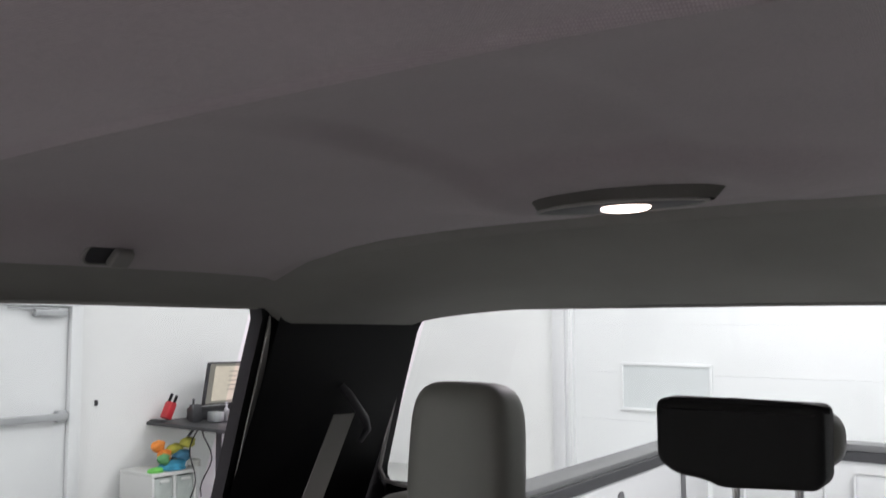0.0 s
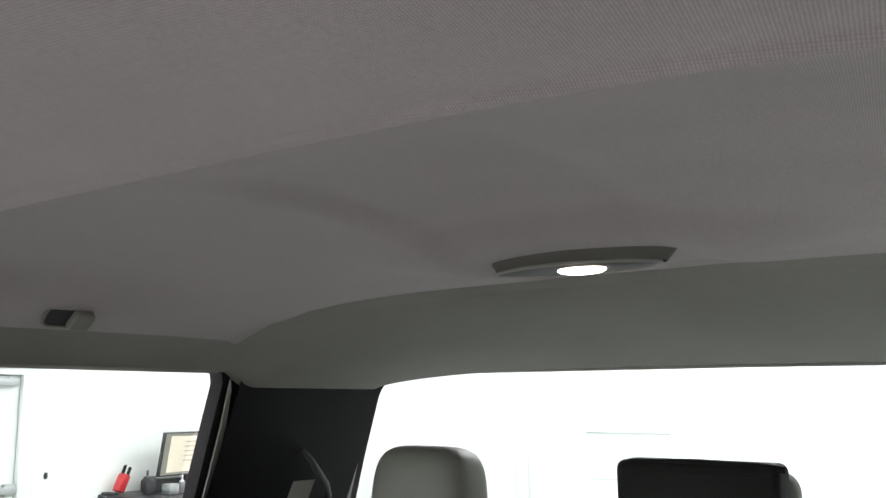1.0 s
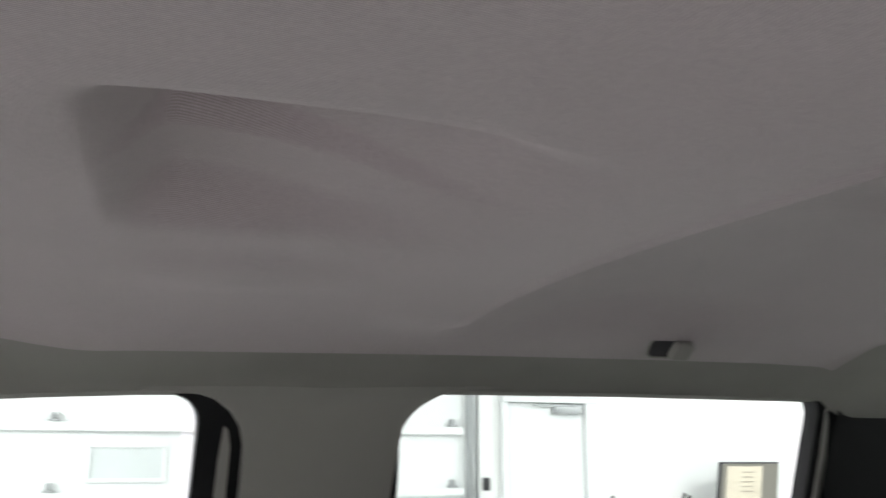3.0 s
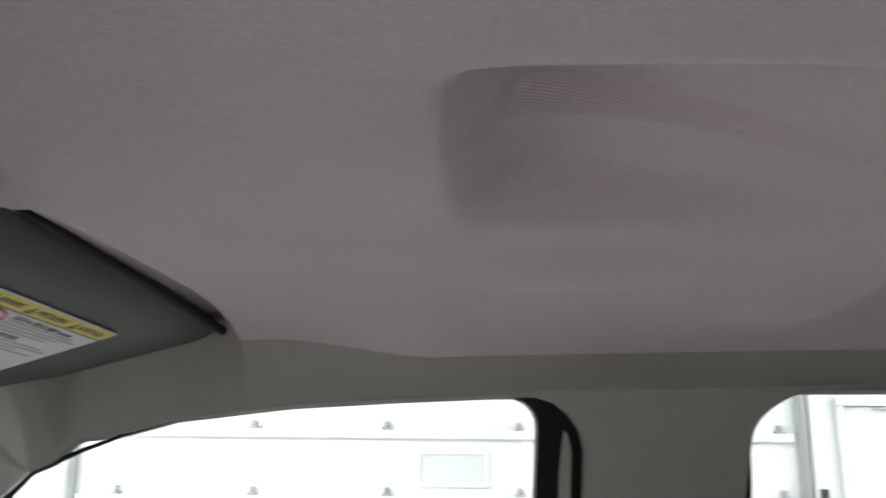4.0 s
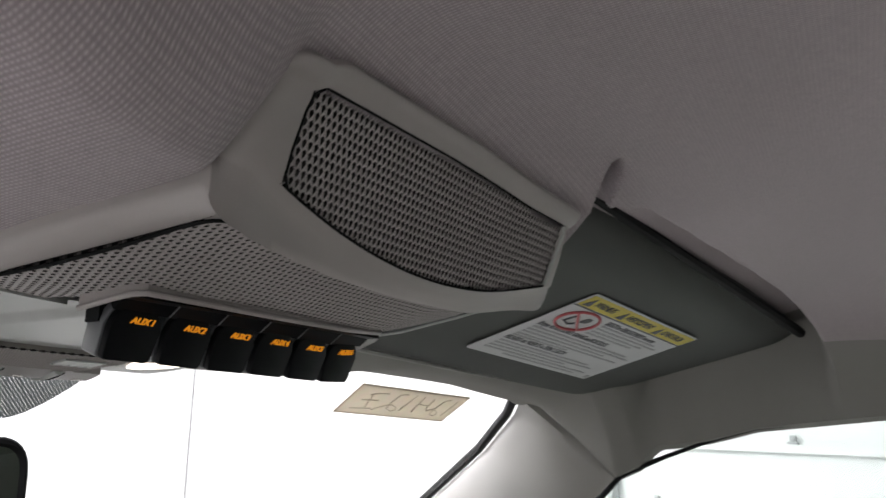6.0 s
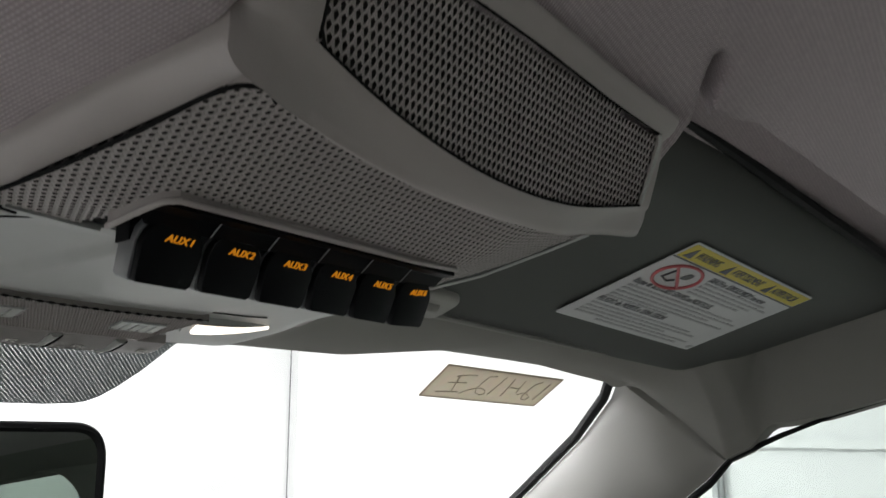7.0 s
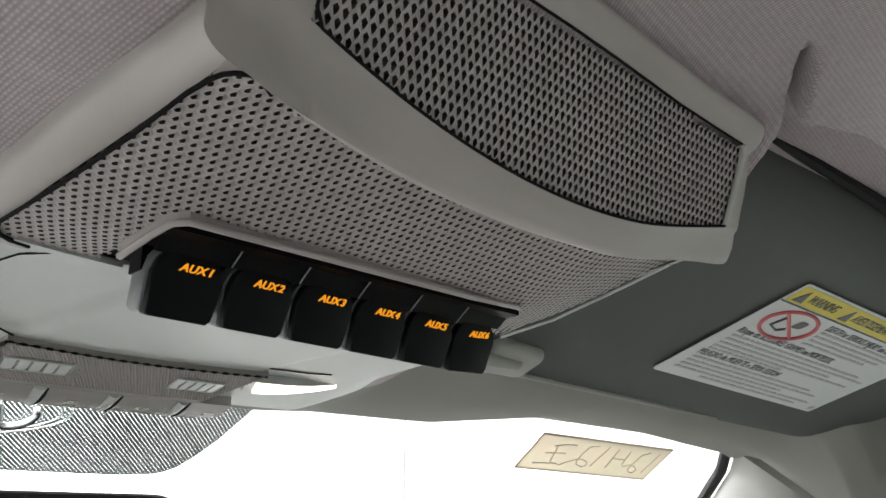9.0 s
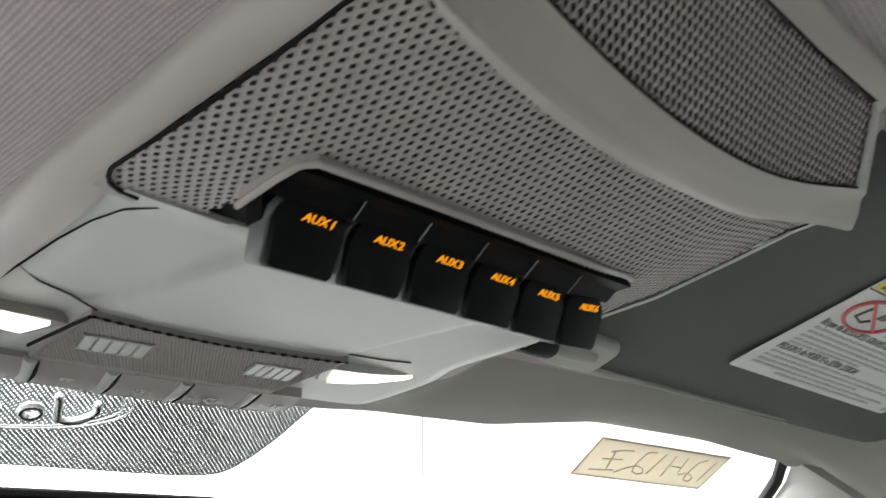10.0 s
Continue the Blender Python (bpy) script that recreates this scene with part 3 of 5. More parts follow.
# cab floor, firewall and cowl, out of sight, close the cab below
setting("floor_cab", boxes((-0.95, 0.95, -1.6, 1.3, 0.42, 0.46)), DARKCABIN, "grey carpet on the cab floor", "floor")
bm = sheet(lambda x, v: Vector((x, 0.72 + 1.05 * v - 0.1 * x * x, 1.10 + 0.05 * math.sin(v * 3.1) - 0.02 * v)), [-0.95 + 1.9 * i / 12 for i in range(13)], [i / 10 for i in range(11)], 0.6, (0, 0, -1))
setting("dashboard", bm, DARKCABIN, "grey padded dashboard below the windshield", "dashboard")

# the truck's unseen bonnet in front of the windshield, added to bounce light upwards
bm = sheet(lambda x, v: Vector((x, 1.42 + 1.25 * v - 0.10 * x * x, 1.13 - 0.07 * v - 0.10 * v ** 4 - 0.05 * (x / 0.9) ** 4 + 0.015 * math.cos(4 * x))), [-0.95 + 1.9 * i / 20 for i in range(21)], [i / 12 for i in range(13)], 0.02)
setting("bonnet", bm, WHITE_PAINT, "unseen white bonnet of the truck, bouncing light into the cab", "bonnet")


# ---- workshop round the truck ----
setting("ground", boxes((-40, 40, -40, 40, GROUND - 0.1, GROUND)), FLOORMAT, "pale sealed concrete workshop floor", "floor")
TOP = 4.7
setting("ceiling", boxes((-6.2, 7.2, -9.3, 8.3, TOP, TOP + 0.1)), WALL, "white workshop ceiling", "ceiling")
# unseen wall, kept dark so that little light comes from the driver's side
setting("wall_west", boxes((-6.2, -6.0, -9.2, 8.1, GROUND, TOP)), surface("dark_unseen_wall", (0.16, 0.165, 0.17), 0.7, vary=0.05, big=0.8, grain=60, bump=0.1, depth=0.002), "unseen workshop wall, dark grey to hold back light from the west", "wall")
setting("wall_north", boxes((-6.2, 7.2, 7.9, 8.1, GROUND, TOP)), WALL, "white painted workshop wall", "wall")
DOOR_Y0, DOOR_Y1, DOOR_TOP = -4.43, -3.60, 2.0
GATE_Y0, GATE_Y1, GATE_TOP = -3.19, 2.74, 3.6
setting("wall_east", boxes((7.0, 7.2, -9.2, DOOR_Y0, GROUND, TOP), (7.0, 7.2, DOOR_Y0, DOOR_Y1, DOOR_TOP, TOP), (7.0, 7.2, DOOR_Y1, GATE_Y0, GROUND, TOP), (7.0, 7.2, GATE_Y0, GATE_Y1, GATE_TOP, TOP), (7.0, 7.2, GATE_Y1, 8.1, GROUND, TOP)), WALL, "white painted workshop wall with a door and a wide gate", "wall")
BACK_X0, BACK_X1 = -1.9, 4.268
setting("wall_south", boxes((-6.2, BACK_X0, -9.2, -9.0, GROUND, TOP), (BACK_X0, BACK_X1, -9.2, -9.0, GATE_TOP, TOP), (BACK_X1, 7.2, -9.2, -9.0, GROUND, TOP)), WALL, "white painted workshop wall with a wide gate", "wall")


RAKE = Matrix(((1, 0, 0, 0), (0, 1, 0, 0), (0, 0.017, 1, 0), (0, 0, 0, 1)))  # the truck stands slightly nose-down


def raked(bm):
    bmesh.ops.transform(bm, matrix=RAKE, verts=bm.verts)
    return bm


def gate(name, m, width, sections, strut_z, pane_at, pane_size, fine):
    """A sectional overhead door in its own plane: x along it, z up, y towards the room."""
    root = thing(name, "white sectional overhead door with thin struts", "overhead door", m.translation, kind="structure")
    def place(bm):
        bmesh.ops.transform(bm, matrix=m, verts=bm.verts)
        return bm
    for a, b in zip(sections, sections[1:]):
        part("section", place(boxes((0, width, -0.06, -0.01, a + (0.006 if fine else 0.001), b - (0.006 if fine else 0.001)), bevel=0.008 if fine else 0.001)), DOORPAINT, root, flat=True)
    part("backing", place(boxes((0, width, -0.10, -0.065, sections[0], sections[-1]))), DOORPAINT, root)
    for z in strut_z:
        strut = part("strut", place(boxes((0.02, width - 0.02, -0.008, 0.045, z - 0.035, z + 0.0), (0.02, width - 0.02, 0.04, 0.047, z - 0.05, z + 0.015))), DOORPAINT, root, "folded steel strut")
        for x in fine:
            part("bracket", place(boxes((x - 0.04, x + 0.04, -0.008, 0.05, z + 0.017, z + 0.035), (x - 0.022, x + 0.022, -0.008, 0.03, z + 0.035, z + 0.085), bevel=0.003)), GREYMETAL, strut, "small steel hinge bracket")
    for (px, pz) in pane_at:
        w, h = pane_size
        win = part("window", place(boxes((px, px + w, -0.009, 0.012, pz, pz + 0.03), (px, px + w, -0.009, 0.012, pz + h - 0.03, pz + h), (px, px + 0.03, -0.009, 0.012, pz + 0.03, pz + h - 0.03), (px + w - 0.03, px + w, -0.009, 0.012, pz + 0.03, pz + h - 0.03), bevel=0.004)), DOORPAINT, root, "plain framed window insert")
        part("pane", place(boxes((px + 0.03, px + w - 0.03, -0.009, -0.002, pz + 0.03, pz + h - 0.03))), FROSTED, win, "frosted grey pane")
    for x in (-0.09, width):
        part("track", place(boxes((x, x + 0.09, 0.002, 0.06, sections[0], sections[-1]), (x + 0.03, x + 0.06, 0.06, 0.075, sections[0], sections[-1]), bevel=0.004)), GREYMETAL if fine else DOORPAINT, root, "galvanised vertical track")
    return root


FROSTED = surface("frosted_pane", (0.66, 0.69, 0.70), 0.35, vary=0.03, big=2, bump=0.05)
zs = [GROUND, 0.16, 0.68, 1.20, 1.728, 2.28, 2.85, 3.4, GATE_TOP]
gate("overhead_door_east", RAKE @ Matrix(((0, -1, 0, 7.0), (1, 0, 0, GATE_Y0), (0, 0, 1, 0), (0, 0, 0, 1))), GATE_Y1 - GATE_Y0, zs, (0.70, 1.22, 1.748, 2.3), [(2.58, 1.305)], (0.59, 0.295), (0.13, 1.225, 2.32, 3.415, 4.51, 5.605))
gate("overhead_door_south", Matrix(((1, 0, 0, BACK_X0), (0, 1, 0, -9.0), (0, 0, 1, 0), (0, 0, 0, 1))), BACK_X1 - BACK_X0, zs, (), [(4.58, 0.795)], (1.02, 0.52), ())

# wall post beside the rear gate
setting("wall_post", boxes((4.352, 4.505, -9.0, -8.9, GROUND, TOP), bevel=0.01), surface("post_grey_paint", (0.76, 0.76, 0.78), 0.5, vary=0.03), "pale grey steel post on the wall", "post")
setting("wall_post_east", boxes((6.9, 7.0, -3.42, -3.295, GROUND, TOP), bevel=0.008), WALL, "white steel post on the wall", "post")
single("post_hinge", raked(boxes((6.86, 6.9, -3.375, -3.315, 1.215, 1.325), (6.85, 6.862, -3.36, -3.34, 1.235, 1.305), bevel=0.005)), DARKMETAL, "small dark metal latch on the white post", "latch")

# steel door
door = thing("door_1", "white steel door with a push bar and an overhead closer, shut", "door", (7.0, -4.0, GROUND), kind="structure")
part("leaf", raked(boxes((6.99, 7.04, DOOR_Y0 + 0.005, DOOR_Y1 - 0.005, GROUND + 0.01, DOOR_TOP - 0.005), bevel=0.003)), DOORPAINT, door)
part("door_frame", raked(boxes((6.94, 7.06, DOOR_Y0 - 0.11, DOOR_Y0, GROUND, DOOR_TOP + 0.065), (6.95, 7.06, DOOR_Y1, DOOR_Y1 + 0.05, GROUND, DOOR_TOP + 0.065), (6.935, 7.06, DOOR_Y0 - 0.12, DOOR_Y1 + 0.06, DOOR_TOP, DOOR_TOP + 0.07), (6.925, 6.936, DOOR_Y0 - 0.14, DOOR_Y1 + 0.04, DOOR_TOP + 0.05, DOOR_TOP + 0.075), bevel=0.004)), DOORPAINT, door, "white steel frame")
part("push_bar", raked(boxes((6.90, 6.94, DOOR_Y0 + 0.03, DOOR_Y1 - 0.08, 0.985, 1.05), (6.92, 6.99, DOOR_Y0 + 0.03, DOOR_Y0 + 0.12, 0.965, 1.07), (6.92, 6.99, DOOR_Y1 - 0.16, DOOR_Y1 - 0.08, 0.965, 1.07), bevel=0.008)), GREYMETAL, door, "grey metal push bar")
part("closer", raked(boxes((6.92, 6.985, -4.38, -4.08, 1.905, 1.965), (6.93, 6.945, -4.30, -3.84, 1.967, 1.985), bevel=0.006)), GREYMETAL, door, "grey overhead door closer")
single("light_switch", raked(boxes((6.985, 7.0, -4.738, -4.708, 1.085, 1.140), (6.978, 6.986, -4.728, -4.718, 1.100, 1.125), bevel=0.003)), DARKMETAL, "small dark switch on the white wall", "switch")
single("conduit", tube([(6.86, 7.88, GROUND), (6.86, 7.88, 2.0), (6.86, 7.88, TOP)], 0.0055, 8), DARKMETAL, "thin dark conduit in the wall's corner", "conduit")

# desk with monitor and clutter
DX, DZ = 6.55, 0.90
desk = thing("desk", "dark wall desk with metal brackets and hanging cables", "desk", (DX, -5.6, 0.4))
part("desktop", boxes((5.75, 7.0, -6.6, -5.27, DZ - 0.035, DZ), bevel=0.006), DARKMETAL, desk, "dark grey desktop")
for y in (-5.55, -6.4):
    part("bracket", tube([(6.97, y, 0.5), (6.6, y, DZ - 0.04)], 0.014, 8), DARKMETAL, desk, "black angled bracket")
part("leg", boxes((6.27, 6.31, -5.60, -5.56, GROUND, DZ - 0.035), bevel=0.003), DARKMETAL, desk)
for k, (y, sag) in enumerate(((-5.32, 0.7), (-5.42, 0.62), (-5.62, 0.7), (-5.70, 0.75), (-5.76, 0.78), (-5.86, 0.6), (-5.95, 0.7))):
    pts = [(6.27 + 0.02 * math.sin(i * 0.9 + k), y + 0.05 * math.sin(i * 0.7 + k * 2) - 0.012 * i * (k % 3 - 1), DZ - 0.03 - sag * i / 9) for i in range(10)]
    part("cable", tube(pts, 0.006, 6), SEAL, desk, "black hanging cable")
screen = thing("monitor", "black-framed monitor showing a pale document", "monitor", (6.6, -5.9, DZ))
SCREEN = glow("screen_light", (0.84, 0.79, 0.71), 1.0)
part("bezel", boxes((6.60, 6.64, -6.34, -5.63, 1.01, 1.430), bevel=0.006), DARKMETAL, screen)
part("display", boxes((6.590, 6.597, -6.325, -5.645, 1.025, 1.415)), SCREEN, screen, "lit pale screen")
part("page", boxes((6.584, 6.588, -6.12, -5.70, 1.05, 1.39)), DOCUMENT, screen, "tan document on the screen")
for k in range(5):
    part("text_bar", boxes((6.580, 6.583, -6.02 + 0.02 * (k % 2), -5.88, 1.33 - 0.045 * k, 1.342 - 0.045 * k)), INK, screen)
part("stand", boxes((6.64, 6.67, -6.1, -6.0, DZ + 0.02, 1.2), (6.55, 6.75, -6.18, -5.92, DZ + 0.002, DZ + 0.022), bevel=0.005), DARKMETAL, screen)
RED = surface("red_plastic", (0.55, 0.03, 0.04), 0.4, vary=0.06)
bottle = thing("spray_bottle", "red bottle with black necks leaning on the desk", "bottle", (6.45, -5.2, DZ))
m = pose(6.85, -5.38, DZ + 0.025, 24, 0, 0)
part("bottle_body", slab(rounded([(-0.05, -0.04), (0.05, -0.04), (0.05, 0.04), (-0.05, 0.04)], 0.02), 0.17, m, 0.012), RED, bottle)
for k in (-0.03, 0.03):
    part("neck", slab(rounded([(-0.012, -0.012), (0.012, -0.012), (0.012, 0.012), (-0.012, 0.012)], 0.006), 0.08, m @ pose(0, k, 0.171), 0.003), SEAL, bottle, "black neck")
single("radio", boxes((6.55, 6.62, -5.58, -5.48, DZ + 0.002, DZ + 0.17), (6.57, 6.59, -5.51, -5.49, DZ + 0.17, DZ + 0.23), bevel=0.008), DARKMETAL, "black handheld radio standing on the desk", "radio")
single("desk_tin", boxes((6.38, 6.50, -5.72, -5.60, DZ + 0.002, DZ + 0.10), bevel=0.012), GREYMETAL, "grey metal tin on the desk", "tin")
single("desk_cup", tube([(6.36, -5.82, DZ + 0.002), (6.36, -5.82, DZ + 0.04), (6.36, -5.82, DZ + 0.10)], [0.03, 0.034, 0.038], 14), surface("white_cup", (0.7, 0.7, 0.7), 0.4), "small white cup on the desk", "cup")
YEL = surface("yellow_plastic", (0.55, 0.45, 0.05), 0.5, vary=0.06)
single("tape_roll", tube([(6.34, -5.98, DZ + 0.03), (6.34, -5.90, DZ + 0.03)], 0.03, 14), YEL, "yellow roll lying on the desk", "tape")

# a wipe, a bottle and some parts lying on the desk
single("oil_can", tube([(6.45, -5.80, DZ + 0.002), (6.45, -5.80, DZ + 0.11), (6.45, -5.80, DZ + 0.13), (6.45, -5.80, DZ + 0.19)], [0.028, 0.028, 0.010, 0.008], 14), GREYMETAL, "small pale spout bottle on the desk", "bottle")
single("dark_box", boxes((6.70, 6.84, -6.1, -5.62, DZ + 0.002, DZ + 0.12), bevel=0.01), DARKMETAL, "low dark box standing at the back of the desk", "box")
single("clip_tray", boxes((6.80, 6.98, -5.36, -5.29, DZ + 0.002, DZ + 0.02), bevel=0.004), DARKMETAL, "small dark tray on the desk's corner", "tray")

cart = thing("drawer_cart", "white plastic drawer cart with clear drawers beside the wall", "drawer cart", (6.6, -5.1, GROUND))
PLASTIC = surface("white_plastic", (0.70, 0.70, 0.69), 0.4, vary=0.03)
CLOUDY = surface("cloudy_drawer", (0.48, 0.52, 0.50), 0.25, vary=0.12, big=9)
part("cart_frame", boxes((6.42, 6.92, -5.44, -4.94, 0.455, 0.49), (6.42, 6.92, -5.44, -4.94, 0.10, 0.13), (6.42, 6.92, -5.44, -5.41, 0.13, 0.455), (6.42, 6.92, -4.97, -4.94, 0.13, 0.455), (6.42, 6.92, -5.205, -5.175, 0.13, 0.455), (6.42, 6.92, -5.44, -4.94, GROUND, -0.04), bevel=0.006), PLASTIC, cart)
for y0, y1 in ((-5.405, -5.21), (-5.17, -4.975)):
    drawer = part("drawer", boxes((6.43, 6.90, y0, y1, 0.17, 0.44), bevel=0.012), CLOUDY, cart, "cloudy clear drawer with things inside")
    part("drawer_pull", boxes((6.405, 6.432, y0 + 0.05, y1 - 0.05, 0.40, 0.425), bevel=0.006), PLASTIC, drawer)
toys = [((6.62, -5.14, 0.70), (0.05, 0.07, 0.06), (0.75, 0.24, 0.04), "orange"), ((6.55, -5.42, 0.72), (0.05, 0.08, 0.05), (0.45, 0.42, 0.07), "yellow"), ((6.48, -5.10, 0.60), (0.05, 0.06, 0.05), (0.10, 0.30, 0.12), "dark green"), ((6.56, -5.36, 0.60), (0.06, 0.09, 0.06), (0.06, 0.22, 0.36), "deep blue"), ((6.50, -5.46, 0.52), (0.05, 0.07, 0.05), (0.55, 0.55, 0.52), "pale"), ((6.55, -5.16, 0.62), (0.05, 0.07, 0.06), (0.75, 0.22, 0.03), "orange"), ((6.6, -5.32, 0.66), (0.06, 0.09, 0.06), (0.42, 0.40, 0.06), "olive yellow"), ((6.5, -5.22, 0.52), (0.08, 0.14, 0.06), (0.04, 0.30, 0.48), "blue"), ((6.48, -5.02, 0.50), (0.05, 0.08, 0.04), (0.15, 0.55, 0.10), "green"), ((6.55, -5.30, 0.53), (0.06, 0.07, 0.05), (0.30, 0.31, 0.24), "grey")]
rng = random.Random(4)
for (c, r, col, word) in toys:
    bm = bmesh.new()
    bmesh.ops.create_icosphere(bm, subdivisions=3, radius=1.0)
    for v in bm.verts:
        k = 1 + 0.28 * noise.noise(v.co * 1.8 + Vector(c))
        v.co = Vector((c[0] + v.co.x * r[0] * k, c[1] + v.co.y * r[1] * k, max(c[2] + v.co.z * r[2] * k, 0.492)))
    single("cloth_bundle", bm, surface("bundle_" + word.split()[0], col, 0.7, vary=0.2, big=20, grain=120, bump=0.4), word + " crumpled bundle heaped on the drawer cart", "bundle", "bundles on the cart")
single("floor_case", boxes((6.3, 6.6, -4.75, -4.40, GROUND, 0.245), (6.38, 6.52, -4.66, -4.50, 0.245, 0.275), bevel=0.012), DARKMETAL, "black case with a handle standing by the wall", "case")

# all of it stands on the floor, against which the truck leans
for ob in [o for o in bpy.data.objects if o.type == "MESH" and (o if o.parent is None else o.parent if o.parent.parent is None else o.parent.parent).name.split(".")[0] in ("desk", "monitor", "spray_bottle", "radio", "desk_tin", "desk_cup", "tape_roll", "oil_can", "dark_box", "clip_tray", "drawer_cart", "cloth_bundle", "floor_case")]:
    tilted = ob.name.split(".")[0] in ("bezel", "display", "page", "text_bar")
    for v in ob.data.vertices:
        if tilted:
            v.co.y += 0.16 * (1.43 - v.co.z) - 0.075
            v.co.z += 0.04
        v.co.z += 0.017 * v.co.y

# the truck's bed behind the cab
bed = thing("truck_bed", "white painted pickup bed with grey plastic rail caps", "truck bed", (0, -2.8, 0.7))
for sign in (1, -1):
    part("rail_cap", boxes((sign * 0.95, sign * 1.06, -3.92, -1.66, 1.273, 1.296), bevel=0.008), RAILCAP, bed, "grey plastic rail cap")
    part("rail_lip", boxes((sign * 0.942, sign * 0.962, -3.92, -1.66, 1.234, 1.2725), bevel=0.004), RAILDARK, bed, "dark lip of the rail cap")
    side = part("bed_side", boxes((sign * 0.955, sign * 1.0, -3.9, -1.66, 0.80, 1.234), bevel=0.006), WHITE_PAINT, bed)
    for y in (-2.25, -3.0, -3.6):
        m = basis((sign * 0.9545, y, 1.13), (0, 1, 0), (0, 0, 1))
        part("stake_slot", slab(rounded([(-0.024, -0.10), (0.024, -0.10), (0.024, 0.06), (-0.024, 0.06)], 0.02), 0.003 * (-1 if sign > 0 else 1), m), RAILCAP, side, "dark stake slot")
part("bed_floor", boxes((-0.95, 0.95, -3.9, -1.66, 0.74, 0.80)), WHITE_PAINT, bed)
for k in range(9):
    part("floor_rib", boxes((-0.86 + 0.21 * k, -0.78 + 0.21 * k, -3.88, -1.68, 0.80, 0.815), bevel=0.005), WHITE_PAINT, bed)
gate_panel = part("tailgate", boxes((-0.93, 0.93, -3.95, -3.88, 0.78, 1.25), bevel=0.01), WHITE_PAINT, bed)
part("tailgate_cap", boxes((-0.94, 0.94, -3.97, -3.86, 1.276, 1.305), bevel=0.008), RAILCAP, gate_panel, "grey plastic tailgate cap")
part("tailgate_lip", boxes((-0.93, 0.93, -3.88, -3.865, 1.235, 1.275), bevel=0.003), RAILDARK, gate_panel, "dark lip of the tailgate cap")
for k in range(4):
    part("tailgate_pressing", boxes((-0.82 + 0.43 * k, -0.50 + 0.43 * k, -3.879, -3.868, 0.90, 1.19), bevel=0.02, seg=3), WHITE_PAINT, gate_panel)
    part("bolt", slab([(0.012 * math.cos(a * 0.785), 0.012 * math.sin(a * 0.785)) for a in range(8)], 0.008, basis((-0.50 + 0.36 * k, -3.867, 1.215), (1, 0, 0), (0, 0, 1)) @ pose(0, 0, -0.004)), DARKMETAL, gate_panel)


# ---- rear seat ----
def cushion(w, h, d, flare=0.0, power=4.0, n=20):
    """A padded block: rounded square in x, z, swelling in y."""
    bm = bmesh.new()
    bmesh.ops.create_cube(bm, size=2.0)
    bmesh.ops.subdivide_edges(bm, edges=bm.edges, cuts=n // 2, use_grid_fill=True)
    for v in bm.verts:
        c = v.co
        r = (abs(c.x) ** power + abs(c.y) ** power + abs(c.z) ** power) ** (1 / power)
        c = c / r
        k = 1 + flare * c.z
        v.co = Vector((c.x * w / 2 * k, c.y * d / 2, c.z * h / 2))
    return bm


def moved(bm, m):
    bmesh.ops.transform(bm, matrix=m, verts=bm.verts)
    return bm


bench = thing("rear_bench", "grey leather rear bench seat with raised head restraints", "seat", (0, -1.3, 0.46))
for x, w in ((0.49, 0.52), (0.0, 0.40), (-0.49, 0.52)):
    part("seat_back", moved(cushion(w, 0.66, 0.17, 0.0, 6), pose(x, -1.40, 1.155, 8)), LEATHER, bench)
part("seat_cushion", moved(cushion(1.5, 0.18, 0.52, 0, 6), pose(0, -1.12, 0.78)), LEATHER, bench)
for x in (0.500, -0.500):
    rest = part("head_restraint", moved(cushion(0.208, 0.262, 0.112, -0.04, 4.4), pose(x, -1.385, 1.563, 4)), LEATHER, bench, "grey leather head restraint")
    for dx in (-0.05, 0.05):
        part("post", tube([(x + dx, -1.40, 1.36), (x + dx, -1.40, 1.47)], 0.006, 10), CHROME, rest, "chrome post")
pad = rounded([(0.150, 1.684), (0.150, 1.590), (0.122, 1.571), (0.076, 1.566), (0.052, 1.557), (-0.080, 1.566), (-0.092, 1.580), (-0.094, 1.684)], 0.016, 6)
pad = [(x, z - 1.62) for x, z in pad]
rest = part("head_restraint", slab(pad, 0.074, basis((0, -1.385, 1.62), (1, 0, 0), (0, 0, 1)) @ pose(0, 0, 0), 0.014, 4), BLACKPAD, bench, "low black centre head restraint with a stepped lower edge")
part("back_shell", moved(cushion(0.215, 0.098, 0.088, 0.0, 3.2), pose(0.006, -1.478, 1.628)), LEATHER, rest, "grey rear shell")
part("top_roll", tube([(-0.101, -1.398, 1.678), (-0.06, -1.398, 1.681), (0.03, -1.398, 1.682), (0.13, -1.398, 1.681)], [0.0052, 0.0065, 0.007, 0.005], 10), BLACKPAD, rest, "rolled black top edge")
for dx in (-0.048, 0.042):
    part("post", tube([(dx, -1.43, 1.40), (dx, -1.43, 1.575)], 0.006, 10), CHROME, rest, "chrome post")

